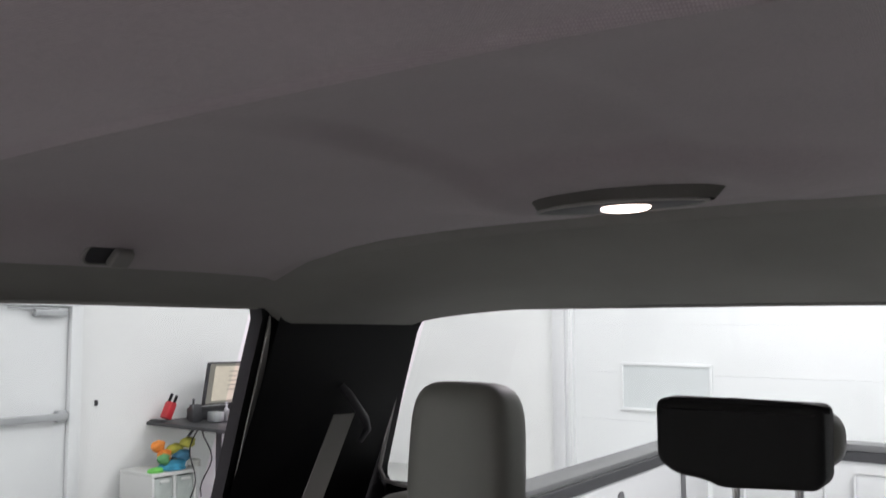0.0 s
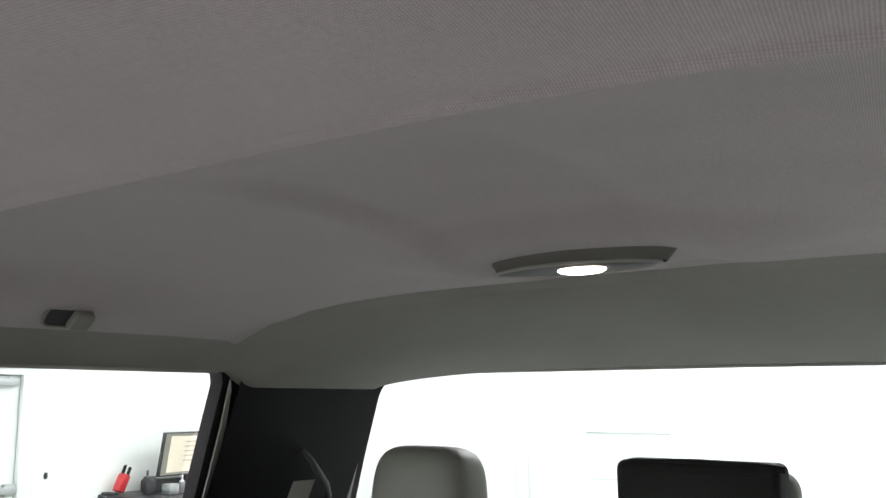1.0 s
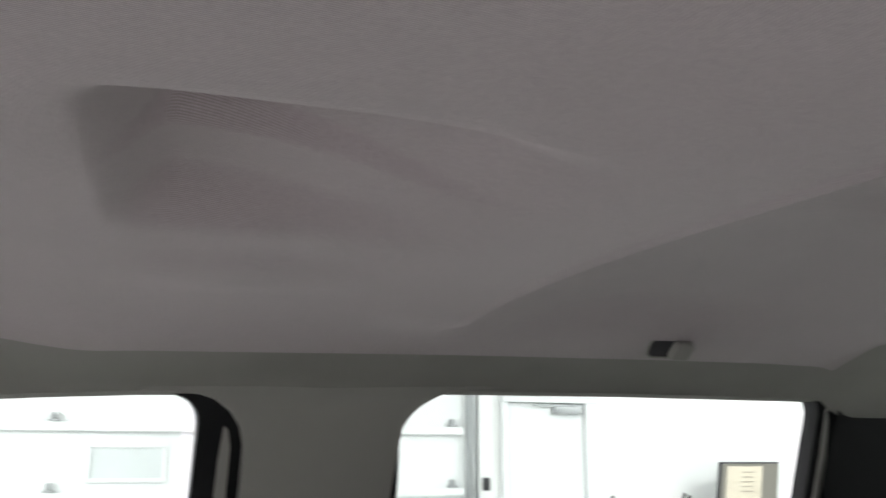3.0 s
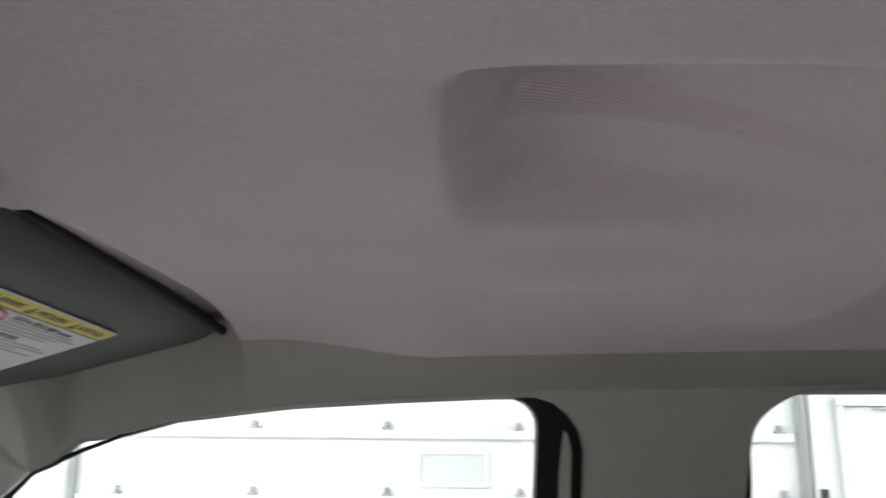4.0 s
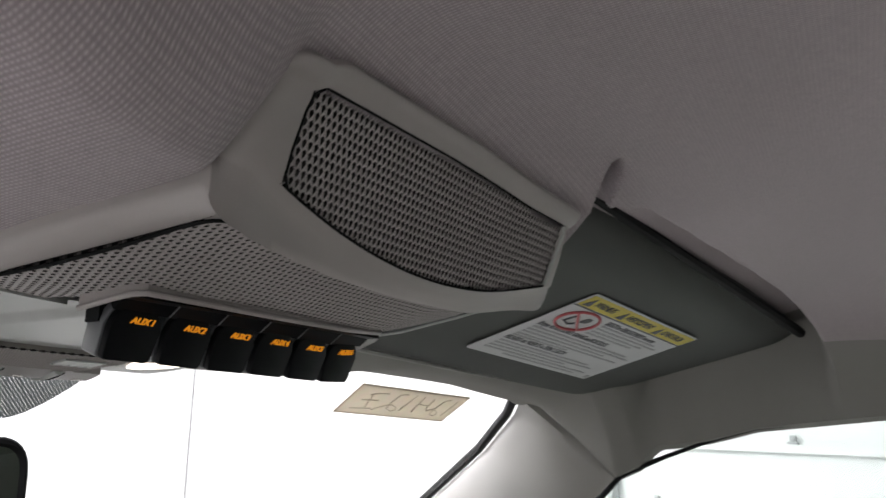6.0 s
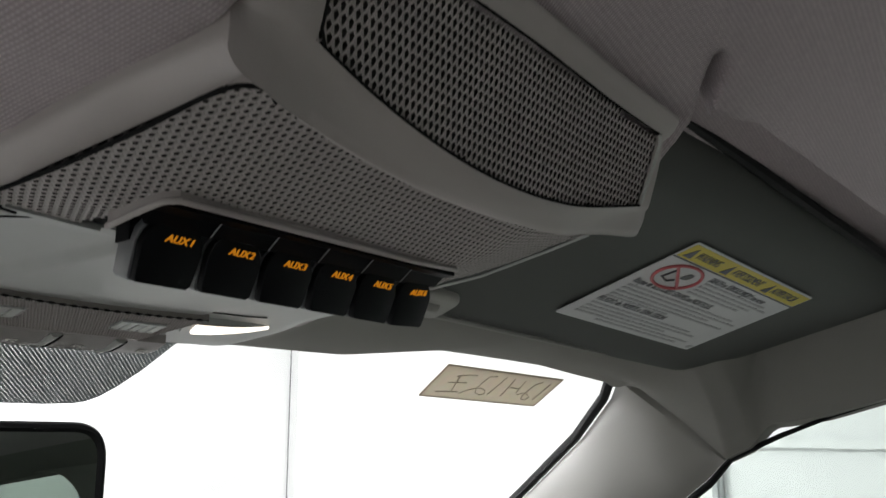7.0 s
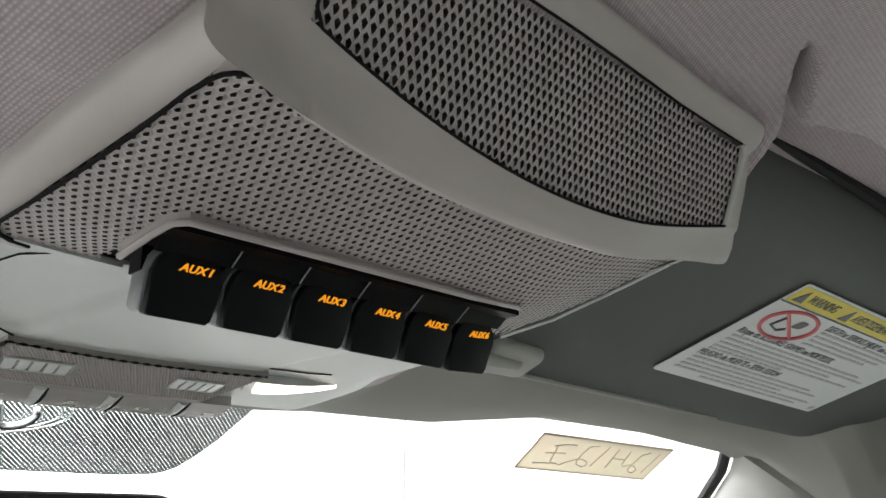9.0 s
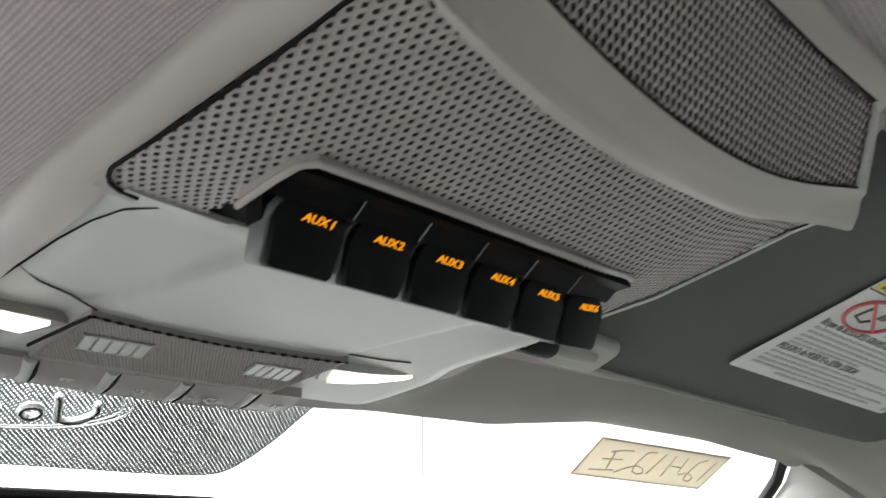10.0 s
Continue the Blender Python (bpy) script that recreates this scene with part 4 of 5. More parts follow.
# front seats, low behind the camera's line of sight: unseen, added to block light
for x in (-0.41, 0.41):
    seat = thing("front_seat", "unseen grey leather front seat with a head restraint, blocking low light", "seat", (x, -0.1, 0.46), "front seats")
    part("seat_base", boxes((x - 0.22, x + 0.22, -0.12, 0.36, 0.46, 0.74), bevel=0.02), RAILDARK, seat, "dark seat base")
    part("seat_cushion", moved(cushion(0.54, 0.20, 0.56, 0, 6), pose(x, 0.12, 0.80, 4)), LEATHER, seat)
    part("seat_back", moved(cushion(0.54, 0.72, 0.16, -0.06, 5), pose(x, -0.27, 1.14, 12)), LEATHER, seat)
    rest = part("head_restraint", moved(cushion(0.27, 0.18, 0.10, -0.04, 4.2), pose(x, -0.37, 1.55, 8)), LEATHER, seat)
    for dx in (-0.05, 0.05):
        part("post", tube([(x + dx, -0.36, 1.42), (x + dx, -0.37, 1.50)], 0.006, 10), CHROME, rest, "chrome post")

belt = thing("seat_belt", "grey seat belt hanging from its guide on the rear corner trim", "seat belt", (0.72, -1.2, 1.3))
bm = sheet(lambda u, v: Vector((0.770 + 0.012 * u + 0.05 * v, -1.368 + 0.046 * (u - 0.5) + 0.15 * v, 1.622 - 0.36 * v)), [0, 0.25, 0.5, 0.75, 1], [i / 8 for i in range(9)], 0.0015, (1, 0, 0))
part("webbing", bm, BELT, belt)
part("belt_guide", tube([(0.770, -1.352, 1.678), (0.758, -1.360, 1.662), (0.756, -1.380, 1.638), (0.760, -1.410, 1.610), (0.768, -1.428, 1.588), (0.782, -1.420, 1.563)], [0.006, 0.008, 0.0085, 0.0085, 0.007, 0.005], 10), RAILDARK, belt, "dark plastic belt guide")

# ---- dome lamp over the rear seat ----
DOMEC = Vector((0.002, -0.966, 1.929))
dome = thing("dome_lamp", "lit oval dome lamp in the rear headliner", "lamp", DOMEC)


def oval(w, h, n=40):
    return [(w * math.cos(2 * math.pi * i / n), h * math.sin(2 * math.pi * i / n) * abs(math.sin(2 * math.pi * i / n)) ** 0.35) for i in range(n)]


def bezel_ring(a, k):
    """From a pointed outline against the roof down to the lens's rim."""
    c, q = math.cos(a), math.sin(a)
    wide = Vector((0.112 * math.copysign(abs(c) ** 1.3, c) + 0.001, 0.043 * math.copysign(abs(q) ** 1.1, q) + 0.004, 0.010))
    tight = Vector((0.100 * c + 0.004, 0.043 * q, -0.003))
    return DOMEC + wide.lerp(tight, k)


part("bezel", sheet(bezel_ring, [2 * math.pi * i / 48 for i in range(49)], [0, 0.3, 0.7, 1.0]), surface("dome_bezel_grey", (0.115, 0.110, 0.10), 0.7, spec=0.2, vary=0.08, grain=500, bump=0.2), dome, "dark grey oval bezel")
part("lens_rim", tube([DOMEC + Vector((p[0] + 0.008, p[1], -0.004)) for p in oval(0.098, 0.044) + oval(0.098, 0.044)[:1]], 0.0019, 8), TRIM, dome, "pale lens rim")
part("dark_lens", slab(oval(0.094, 0.040), 0.004, Matrix.Translation(DOMEC + Vector((0.008, 0, -0.005))), 0.001), RAILDARK, dome, "smoked lens ring")
bm = bmesh.new()
bmesh.ops.create_uvsphere(bm, u_segments=24, v_segments=12, radius=1.0)
moved(bm, Matrix.Translation(DOMEC + Vector((0, 0, -0.006))) @ Matrix.Diagonal((0.028, 0.020, 0.0048, 1)))
part("lit_lens", bm, DOME, dome, "glowing white lens")

# ---- coat hook on the roof rail ----
hook = thing("coat_hook", "small grey coat hook in a dark recess of the roof rail", "hook", (0.60, -0.736, 1.89))
hm = basis((0.597, -0.736, 1.8905), (0, -1, 0), (-0.70, 0, 0.71)) @ Matrix.Diagonal((0.74, 0.82, 0.75, 1))
part("recess", slab(rounded([(-0.042, -0.02), (0.042, -0.02), (0.042, 0.02), (-0.042, 0.02)], 0.018), 0.006, hm @ pose(0, 0, 0), 0.002), RAILDARK, hook, "dark recessed base")
part("rim", tube([hm @ Vector((p[0], p[1], 0.004)) for p in rounded([(-0.042, -0.02), (0.042, -0.02), (0.042, 0.02), (-0.042, 0.02)], 0.018)] + [hm @ Vector((-0.042, -0.002, 0.004))], 0.0025, 6), TRIM, hook)
part("hook_tab", slab(rounded([(0.0, -0.017), (0.04, -0.019), (0.043, 0.013), (0.004, 0.017)], 0.008), 0.016, hm @ pose(0, 0, 0.004), 0.005, 3), TRIM, hook, "pale grey tab")

# ---- passenger sun visor ----
VA, VB, VD = Vector((0.165, 0.2271, 1.9190)), Vector((0.672, 0.1853, 1.8931)), Vector((0.165, 0.452, 1.8530))
VC = VB + VD - VA + Vector((-0.004, 0.012, 0.004))
visor = thing("sun_visor", "dark grey vinyl sun visor folded up, with a warning label", "sun visor", VD)


def visor_point(u, v):
    p = VA.lerp(VB, u).lerp(VD.lerp(VC, u), v)
    # the rear edge rolls up into the roof
    roll = max(1 - v / 0.16, 0) ** 2 * (1 - 0.7 * u)
    return p + Vector((0, 0.010, 0.024)) * roll


vn = (VB - VA).cross(VD - VA).normalized()
if vn.z > 0:
    vn = -vn
bm = bmesh.new()
NU, NV = 40, 22
lower = {}
for i in range(NU + 1):
    for j in range(NV + 1):
        u, v = i / NU, j / NV
        a, b = 2 * u - 1, 2 * v - 1
        # squircle mapping rounds the corners
        k = 1 - 0.028 * (a * a * b * b) ** 3
        uu, vv = 0.5 + a * k / 2, 0.5 + b * k / 2
        p = visor_point(uu, vv)
        edge = max(abs(a) ** 14, abs(b) ** 9)
        lower[i, j] = (p + vn * (0.0 - 0.005 * edge), p - vn * (0.018 - 0.009 * edge))
vl = {k: bm.verts.new(p[0]) for k, p in lower.items()}
vu = {k: bm.verts.new(p[1]) for k, p in lower.items()}
for i in range(NU):
    for j in range(NV):
        bm.faces.new((vl[i, j], vl[i + 1, j], vl[i + 1, j + 1], vl[i, j + 1]))
        bm.faces.new((vu[i, j], vu[i, j + 1], vu[i + 1, j + 1], vu[i + 1, j]))
for i in range(NU):
    for j in (0, NV):
        bm.faces.new((vl[i, j], vl[i + 1, j], vu[i + 1, j], vu[i, j]))
for j in range(NV):
    for i in (0, NU):
        bm.faces.new((vl[i, j], vl[i, j + 1], vu[i, j + 1], vu[i, j]))
part("visor_panel", bm, VISOR, visor)
# black tube that stands in for the shadow gap behind the visor
part("edge_piping", tube([visor_point(0.02 + 0.96 * i / 12, 0.004) + vn * 0.001 for i in range(13)], [0.0034 + 0.0020 * (i / 12) for i in range(13)], 8), SEAL, visor, "dark strip for the shaded gap at the rear edge")
# the pivot clip at the inner front corner
part("pivot_rod", tube([(0.155, 0.415, 1.853), (0.20, 0.418, 1.853), (0.225, 0.42, 1.854)], 0.005, 10), TRIM, visor, "pale pivot rod")
part("pivot_sleeve", tube([(0.160, 0.4150, 1.8525), (0.163, 0.4152, 1.8525), (0.180, 0.4160, 1.8525), (0.184, 0.4162, 1.8525)], [0.0060, 0.0074, 0.0074, 0.0056], 14), SEAL, visor, "black pivot sleeve")
part("pivot_clip", slab(rounded([(-0.022, -0.016), (0.022, -0.016), (0.030, 0.018), (-0.022, 0.020)], 0.010), 0.011, basis((0.218, 0.420, 1.853), (1, 0, -0.02), (0, 1, -0.25)), 0.004, 3), TRIM, visor, "pale grey pivot clip")
part("edge_seam", tube([visor_point(u, 0.955) + vn * 0.0005 for u in (0.12, 0.2, 0.3, 0.4, 0.5, 0.62)], [0.0022, 0.0020, 0.0018, 0.0016, 0.0014, 0.0006], 6), TRIM, visor, "pale seam along the front edge")

# warning label on the visor
def on_visor(x, y):
    """The point of the visor's face over x, y."""
    return Vector((x, y, VA.z - (vn.x * (x - VA.x) + vn.y * (y - VA.y)) / vn.z)) + vn * 0.0005


LM = basis(on_visor(0.3265, 0.3868), on_visor(0.5345, 0.3728) - on_visor(0.3265, 0.3868), on_visor(0.3150, 0.2768) - on_visor(0.3265, 0.3868)) @ Matrix.Diagonal((0.915, 0.985, 1, 1))
LW, LH = 0.229, 0.122
label = part("warning_label", slab(rounded([(0, 0), (LW, 0), (LW, LH), (0, LH)], 0.003, 3), 0.0006, LM), LABEL_WHITE, visor, "white warning label with a yellow band", flat=True)


# print on the visor label: the heads can be read, the small lines are bars
def on_label(x0, y0, x1, y1, h=0.0009):
    return slab([(x0, y0), (x1, y0), (x1, y1), (x0, y1)], 0.0003, LM @ pose(0, 0, h))


band = part("yellow_band", on_label(0.002, LH - 0.0185, LW - 0.002, LH - 0.002, 0.0007), LABEL_YELLOW, label, "yellow warning band", flat=True)
part("band_line", on_label(0.0, LH - 0.0205, LW, LH - 0.0192, 0.0007), LABEL_BLACK, label, flat=True)
for x, word in ((0.016, "WARNING"), (0.078, "AVERTISSEMENT"), (0.158, "ADVERTENCIA")):
    part("warning_triangle", slab([(x - 0.010, LH - 0.0165), (x + 0.002, LH - 0.0165), (x - 0.004, LH - 0.0045)], 0.0003, LM @ pose(0, 0, 0.0011)), LABEL_BLACK, label, flat=True)
    w = writing("band_text", word, 0.0115, LM @ pose(x + 0.004, LH - 0.0105, 0.0011) @ Matrix.Diagonal((0.66, 1.0, 1, 1)), LABEL_BLACK, label, align="LEFT")
for x, y, word in ((0.078, 0.0945, "DEATH or SERIOUS INJURY can occur"), (0.010, 0.0655, "Risque de BLESSURES GRAVES ou MORTELLES."), (0.010, 0.0335, "PELIGRO de MUERTE o SERIA LESION")):
    writing("head_line", word, 0.0092, LM @ pose(x, y, 0.0009) @ Matrix.Diagonal((0.72, 1.0, 1, 1)), LABEL_HEAD, label, align="LEFT")
rng = random.Random(7)
for y, x0, x1 in ((0.0885, 0.080, 0.200), (0.0835, 0.080, 0.213), (0.0785, 0.082, 0.19), (0.0735, 0.080, 0.178), (0.0585, 0.012, 0.20), (0.0535, 0.012, 0.215), (0.0485, 0.012, 0.17), (0.0435, 0.012, 0.208), (0.0395, 0.012, 0.11), (0.0265, 0.012, 0.18), (0.0215, 0.012, 0.197), (0.0165, 0.012, 0.15), (0.0115, 0.012, 0.204), (0.0065, 0.05, 0.19)):
    x = x0
    bm = bmesh.new()
    while x < x1:
        w = rng.uniform(0.004, 0.013)
        slab([(x, y - 0.0011), (min(x + w, x1), y - 0.0011), (min(x + w, x1), y + 0.0011), (x, y + 0.0011)], 0.0003, LM @ pose(0, 0, 0.0008), bm=bm)
        x += w + 0.0017
    part("small_print", bm, LABEL_GREY, label, flat=True)
bm = bmesh.new()
CC = Vector((0.042, 0.084))
ring = [(LM @ Vector((CC.x + 0.029 * math.cos(a * math.pi / 18), CC.y + 0.0155 * math.sin(a * math.pi / 18), 0.0012))) for a in range(37)]
part("red_ring", tube(ring, 0.0013, 6), LABEL_RED, label, "red prohibition ring")
part("red_slash", tube([LM @ Vector((CC.x - 0.019, CC.y + 0.0105, 0.0012)), LM @ Vector((CC.x + 0.019, CC.y - 0.0105, 0.0012))], 0.0013, 6), LABEL_RED, label)
part("seat_sign", tube([LM @ Vector((CC.x + a, CC.y + b, 0.0010)) for a, b in ((-0.013, 0.006), (-0.016, -0.005), (-0.004, -0.008), (0.002, -0.004))], 0.0009, 6), LABEL_BLACK, label)
part("bag_sign", slab(rounded([(CC.x + 0.003, CC.y - 0.001), (CC.x + 0.014, CC.y), (CC.x + 0.015, CC.y + 0.008), (CC.x + 0.006, CC.y + 0.008)], 0.003), 0.0003, LM @ pose(0, 0, 0.0009)), LABEL_BLACK, label, flat=True)
part("corner_mark", on_label(LW - 0.012, 0.004, LW - 0.005, 0.009), LABEL_GREY, label, flat=True)

# ---- overhead console ----
HW = 0.120
console = thing("overhead_console", "grey overhead console with speaker grilles, switches and map lamps", "console", (CX, 0.37, 1.85))
GL, GR = -0.0832, 0.1055  # the speaker grille's ends


def grille_low(x):
    return 1.8485 + 1.4 * (x - 0.015) ** 2


def grille_top(x):
    return 1.8922 - 0.0030 * smooth(0.0, 0.1, x) - 0.0025 * smooth(GL + 0.006, GL, x)


def grille_y(z, x=0.0):
    return 0.200 + 0.4 * (1.893 - z) - 0.002 * smooth(0.04, 0.11, x)


def panel_rear(x):
    return 0.239 - (0.024 if x < CX else 0.015) * ((x - CX) / 0.125) ** 2


def panel_z(x, y):
    return 1.852 - 0.125 * (y - 0.221) - (0.003 + 0.0055 * smooth(0.225, 0.285, y) * smooth(0.337, 0.300, y)) * max(1 - ((x - CX) / 0.125) ** 4, 0)


def panel_half(y):
    return along([(0.22, 0.1030), (0.25, 0.1058), (0.28, 0.1095), (0.31, 0.1130), (0.34, 0.1155)], y)


def console_rows(x):
    zl, zt = grille_low(x), grille_top(x)
    yb = panel_rear(x)
    yt, yl = grille_y(zt, x), grille_y(zl, x)
    return [(yt + 0.004, zt + 0.014), (yt - 0.006, zt + 0.0085), (yt - 0.0085, zt + 0.0058), (yt - 0.006, zt + 0.0028), (yt, zt), (yl, zl), (yl + 0.004, zl - 0.0035), (0.5 * (yl + yb) + 0.002, min(zl, panel_z(x, yb)) - 0.004), (yb - 0.004, panel_z(x, yb) - 0.0025), (yb, panel_z(x, yb)), (0.336, panel_z(x, 0.336)), (0.352, panel_z(x, 0.345) - 0.001), (0.40, 1.8325), (0.443, 1.829)]


def end_width(y, z):
    """Half the housing's width: narrow and rounded at its rear top, full at its floor."""
    w = along([(1.855, 0.1125), (1.866, 0.1105), (1.876, 0.1085), (1.884, 0.1060), (1.890, 0.1025), (1.895, 0.0985), (1.901, 0.0945)], z)
    return w + (along([(0.22, 0.1150), (0.24, 0.1165), (0.27, 0.1190), (0.293, 0.1205), (0.314, 0.1225), (0.345, 0.1258)], y) - w) * smooth(0.222, 0.25, y)


def console_point(x, row):
    i = min(int(row), 12)
    dx = abs(x - CX)
    rows = console_rows(min(max(x, CX - 0.104), CX + 0.106))
    a, b = rows[i], rows[i + 1]
    f = row - i
    y, z = a[0] + (b[0] - a[0]) * f, a[1] + (b[1] - a[1]) * f
    w = end_width(y, z)
    if x < CX:
        w += 0.0085 * smooth(1.858, 1.884, z) * smooth(0.226, 0.204, y)
    inner = 0.0925
    knee = 0.108
    edge = inner + (knee - inner) * (w - inner) / (HW - inner)
    edge += (min(panel_half(y), w - 0.004) - edge) * smooth(6.5, 9.0, row)
    if dx < inner:
        d = dx
    elif dx < knee:
        d = inner + (dx - inner) * (edge - inner) / (knee - inner)
    else:
        d = edge + (dx - knee) * (w - edge) / (HW - knee)
    if x > CX and dx >= inner:
        d += 0.0085 * smooth(inner, HW, dx) * smooth(0.27, 0.21, y)
    t = min(max((dx / HW - 0.84) / 0.16, 0.0), 1.0)
    r = 1 - math.sqrt(max(1 - t * t, 0))
    low = smooth(4.6, 7.0, row)
    z += 0.008 * r * low
    y += 0.016 * r * (1 - low)
    return Vector((CX + math.copysign(d, x - CX), y, z))


xs = [CX + HW * s for s in [-1, -0.997, -0.99, -0.975, -0.955, -0.93] + [-0.9 + 1.8 * i / 60 for i in range(61)] + [0.93, 0.955, 0.975, 0.99, 0.997, 1]]
rowlist = [i / 3 for i in range(0, 12)] + [4, 4.25, 4.5, 4.75] + [5 + i / 3 for i in range(0, 15)] + [10, 10.5, 11, 11.5, 12, 12.5, 13]
bm = bmesh.new()
grid = {}
for i, x in enumerate(xs):
    for j, r in enumerate(rowlist):
        grid[i, j] = bm.verts.new(console_point(x, r))
for i in range(len(xs) - 1):
    for j in range(len(rowlist) - 1):
        xm, rm = (xs[i] + xs[i + 1]) / 2, (rowlist[j] + rowlist[j + 1]) / 2
        if (rm > 10 and xm - CX > -0.103) or (4 < rm < 5 and GL - 0.001 < xm < GR - 0.003) or (9 < rm < 10 and abs(xm - CX) < 0.1078):
            continue
        bm.faces.new((grid[i, j], grid[i + 1, j], grid[i + 1, j + 1], grid[i, j + 1]))
# skirts up into the cloth
for i0 in (0, len(xs) - 1):
    up = [bm.verts.new(grid[i0, j].co + Vector((math.copysign(0.004, CX - xs[i0]), 0.012 * smooth(0.23, 0.20, grid[i0, j].co.y), 0.040))) for j in range(len(rowlist))]
    for j in range(len(rowlist) - 1):
        bm.faces.new((grid[i0, j], grid[i0, j + 1], up[j + 1], up[j]))
bmesh.ops.delete(bm, geom=[v for v in bm.verts if not v.link_faces], context="VERTS")
housing = part("housing", bm, CONSOLE, console, "smooth grey plastic housing")
housing.data.set_sharp_from_angle(angle=radians(100))

# front moulding of the console, to the windshield header
FR = [(0.3366, 1.8375), (0.350, 1.8345), (0.40, 1.8315), (0.443, 1.8285), (0.47, 1.8262), (0.50, 1.8235), (0.52, 1.8225), (0.532, 1.825), (0.54, 1.833), (0.543, 1.85)]


def front_point(s, r):
    i = min(int(r), len(FR) - 2)
    f = r - i
    y = FR[i][0] + (FR[i + 1][0] - FR[i][0]) * f
    z = FR[i][1] + (FR[i + 1][1] - FR[i][1]) * f
    w = ((0.1165 + 0.0035 * smooth(0, 1.6, r) if s < 0 else 0.1262 + 0.0048 * smooth(0, 1.6, r)) + 0.011 * smooth(2.6, 4.0, r)) * (1 - 0.03 * r / 9) * (1 - 0.25 * smooth(6.0, 9, r))
    x = CX + s * w
    z += (0.009 + 0.007 * smooth(0, 2.5, r)) * (1 - math.sqrt(max(1 - max((abs(s) - 0.80) / 0.20, 0) ** 2, 0)))
    # a soft crease on each side
    z += 0.0028 * smooth(0.0, 0.004, abs(x - 0.0095 + 0.23 * (y - 0.36)) - 0.0575) * smooth(0.1, 1.0, r)
    y -= 0.012 * (s * s) * smooth(4, 7, r)
    return Vector((x, y, z))


part("front_moulding", sheet(front_point, [-1 + i / 80 for i in range(161)], [i / 4 for i in range(37)], 0.03), CONSOLE_LOW, console, "pale smooth front moulding")

part("moulding_joint", tube([front_point(a, b) + Vector((0, 0, -0.0002)) for a, b in ((-0.80, 0.15), (-0.845, 0.95), (-0.87, 1.27), (-0.885, 1.69), (-0.895, 2.25), (-0.90, 2.9))], 0.0004, 6), HOLE, console, "thin joint in the moulding")


def mesh_grille(inside, place, down, u0, u1, v0, v1, pitch, hole=0.62, depth=0.0016, lean=0.0):
    """Moulded mesh: six-sided wells in rows, shifted by half a step from row to row."""
    verts, faces, mats = [], [], []
    nv = int((v1 - v0) / pitch)
    nu = int((u1 - u0) / pitch) + 1
    ring = ((-0.5, 0.28), (0.0, 0.72), (0.5, 0.28), (0.5, -0.28), (0.0, -0.72), (-0.5, -0.28))
    for j in range(nv + 1):
        for i in range(-1, nu + 1):
            cu, cv = u0 + (i + 0.5 * (j % 2)) * pitch, v0 + (j + 0.5) * pitch
            if not inside(cu, cv):
                continue
            k = len(verts)
            for size, d in ((1.0, 0.0), (hole, -0.0003), (hole * 0.88, depth)):
                for n, (a, c) in enumerate(ring):
                    # the wells narrow towards their lower end
                    w = a * (1 - lean if c < 0 and size < 1 else 1)
                    verts.append(place(cu + w * size * pitch, cv + c * size * pitch) + down * d)
            for q in range(6):
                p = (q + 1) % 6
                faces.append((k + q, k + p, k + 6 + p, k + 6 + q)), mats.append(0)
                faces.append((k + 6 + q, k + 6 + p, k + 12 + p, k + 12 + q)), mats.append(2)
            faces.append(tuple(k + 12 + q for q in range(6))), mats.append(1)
    return verts, faces, mats


def raw_part(name, data, materials, parent, label):
    verts, faces, mats = data
    me = bpy.data.meshes.new(name)
    me.from_pydata([tuple(v) for v in verts], [], faces)
    for m in materials:
        me.materials.append(m)
    me.polygons.foreach_set("material_index", mats)
    me.update()
    ob = new(name, me)
    ob.parent = parent
    ob.matrix_parent_inverse = Matrix.Translation(parent.location).inverted()
    return tagged(ob, label, "", "", "stuff")


PITCH = 0.0031
# darkened copies of the grille plastic: shade inside the holes put into the colour
WELL_SHADE = surface("grille_well", (0.026, 0.024, 0.023), 0.7, spec=0.12, vary=0.1, bump=0.05)
WELL_SIDE_SHADE = surface("grille_well_side_shade", (0.05, 0.046, 0.044), 0.6, spec=0.2, vary=0.1, bump=0.05)


def in_speaker(x, z):
    return GL + 0.0006 < x < GR - 0.001 and grille_low(x) + 0.0002 < z < grille_top(x) - 0.0006


PANEL_W = 0.1093


def in_panel(x, y):
    corner = math.hypot(max(abs(x - CX) - 0.0990, 0), max(panel_rear(x) + 0.010 - y, 0)) if y < 0.26 else math.hypot(max(CX - 0.1015 - x, 0), max(y - 0.3265, 0))
    return abs(x - CX) < PANEL_W + 0.0006 and panel_rear(x) - 0.001 < y < 0.3350 and corner < 0.0108 and not (-0.0715 < x < 0.0715 and y > 0.2830)


def panel_mesh_point(x, y):
    """The mesh's columns run along the panel's slanting sides."""
    k = min(max((x - CX) / PANEL_W, -0.999), 0.999)
    x = CX + k * panel_half(y)
    return Vector((x, y, panel_z(x, y) + 0.0008))


raw_part("speaker_grille", mesh_grille(in_speaker, lambda x, z: Vector((x, grille_y(z, x) + 0.0008, z + 0.0003)), Vector((0, 0.93, 0.37)), GL - 0.004, GR + 0.004, 1.8455, 1.8945, PITCH * 0.91, 0.69, depth=0.002, lean=0.4), (MESHMAT, WELL_SHADE, WELL_SIDE_SHADE), console, "moulded mesh speaker grille with dark holes")
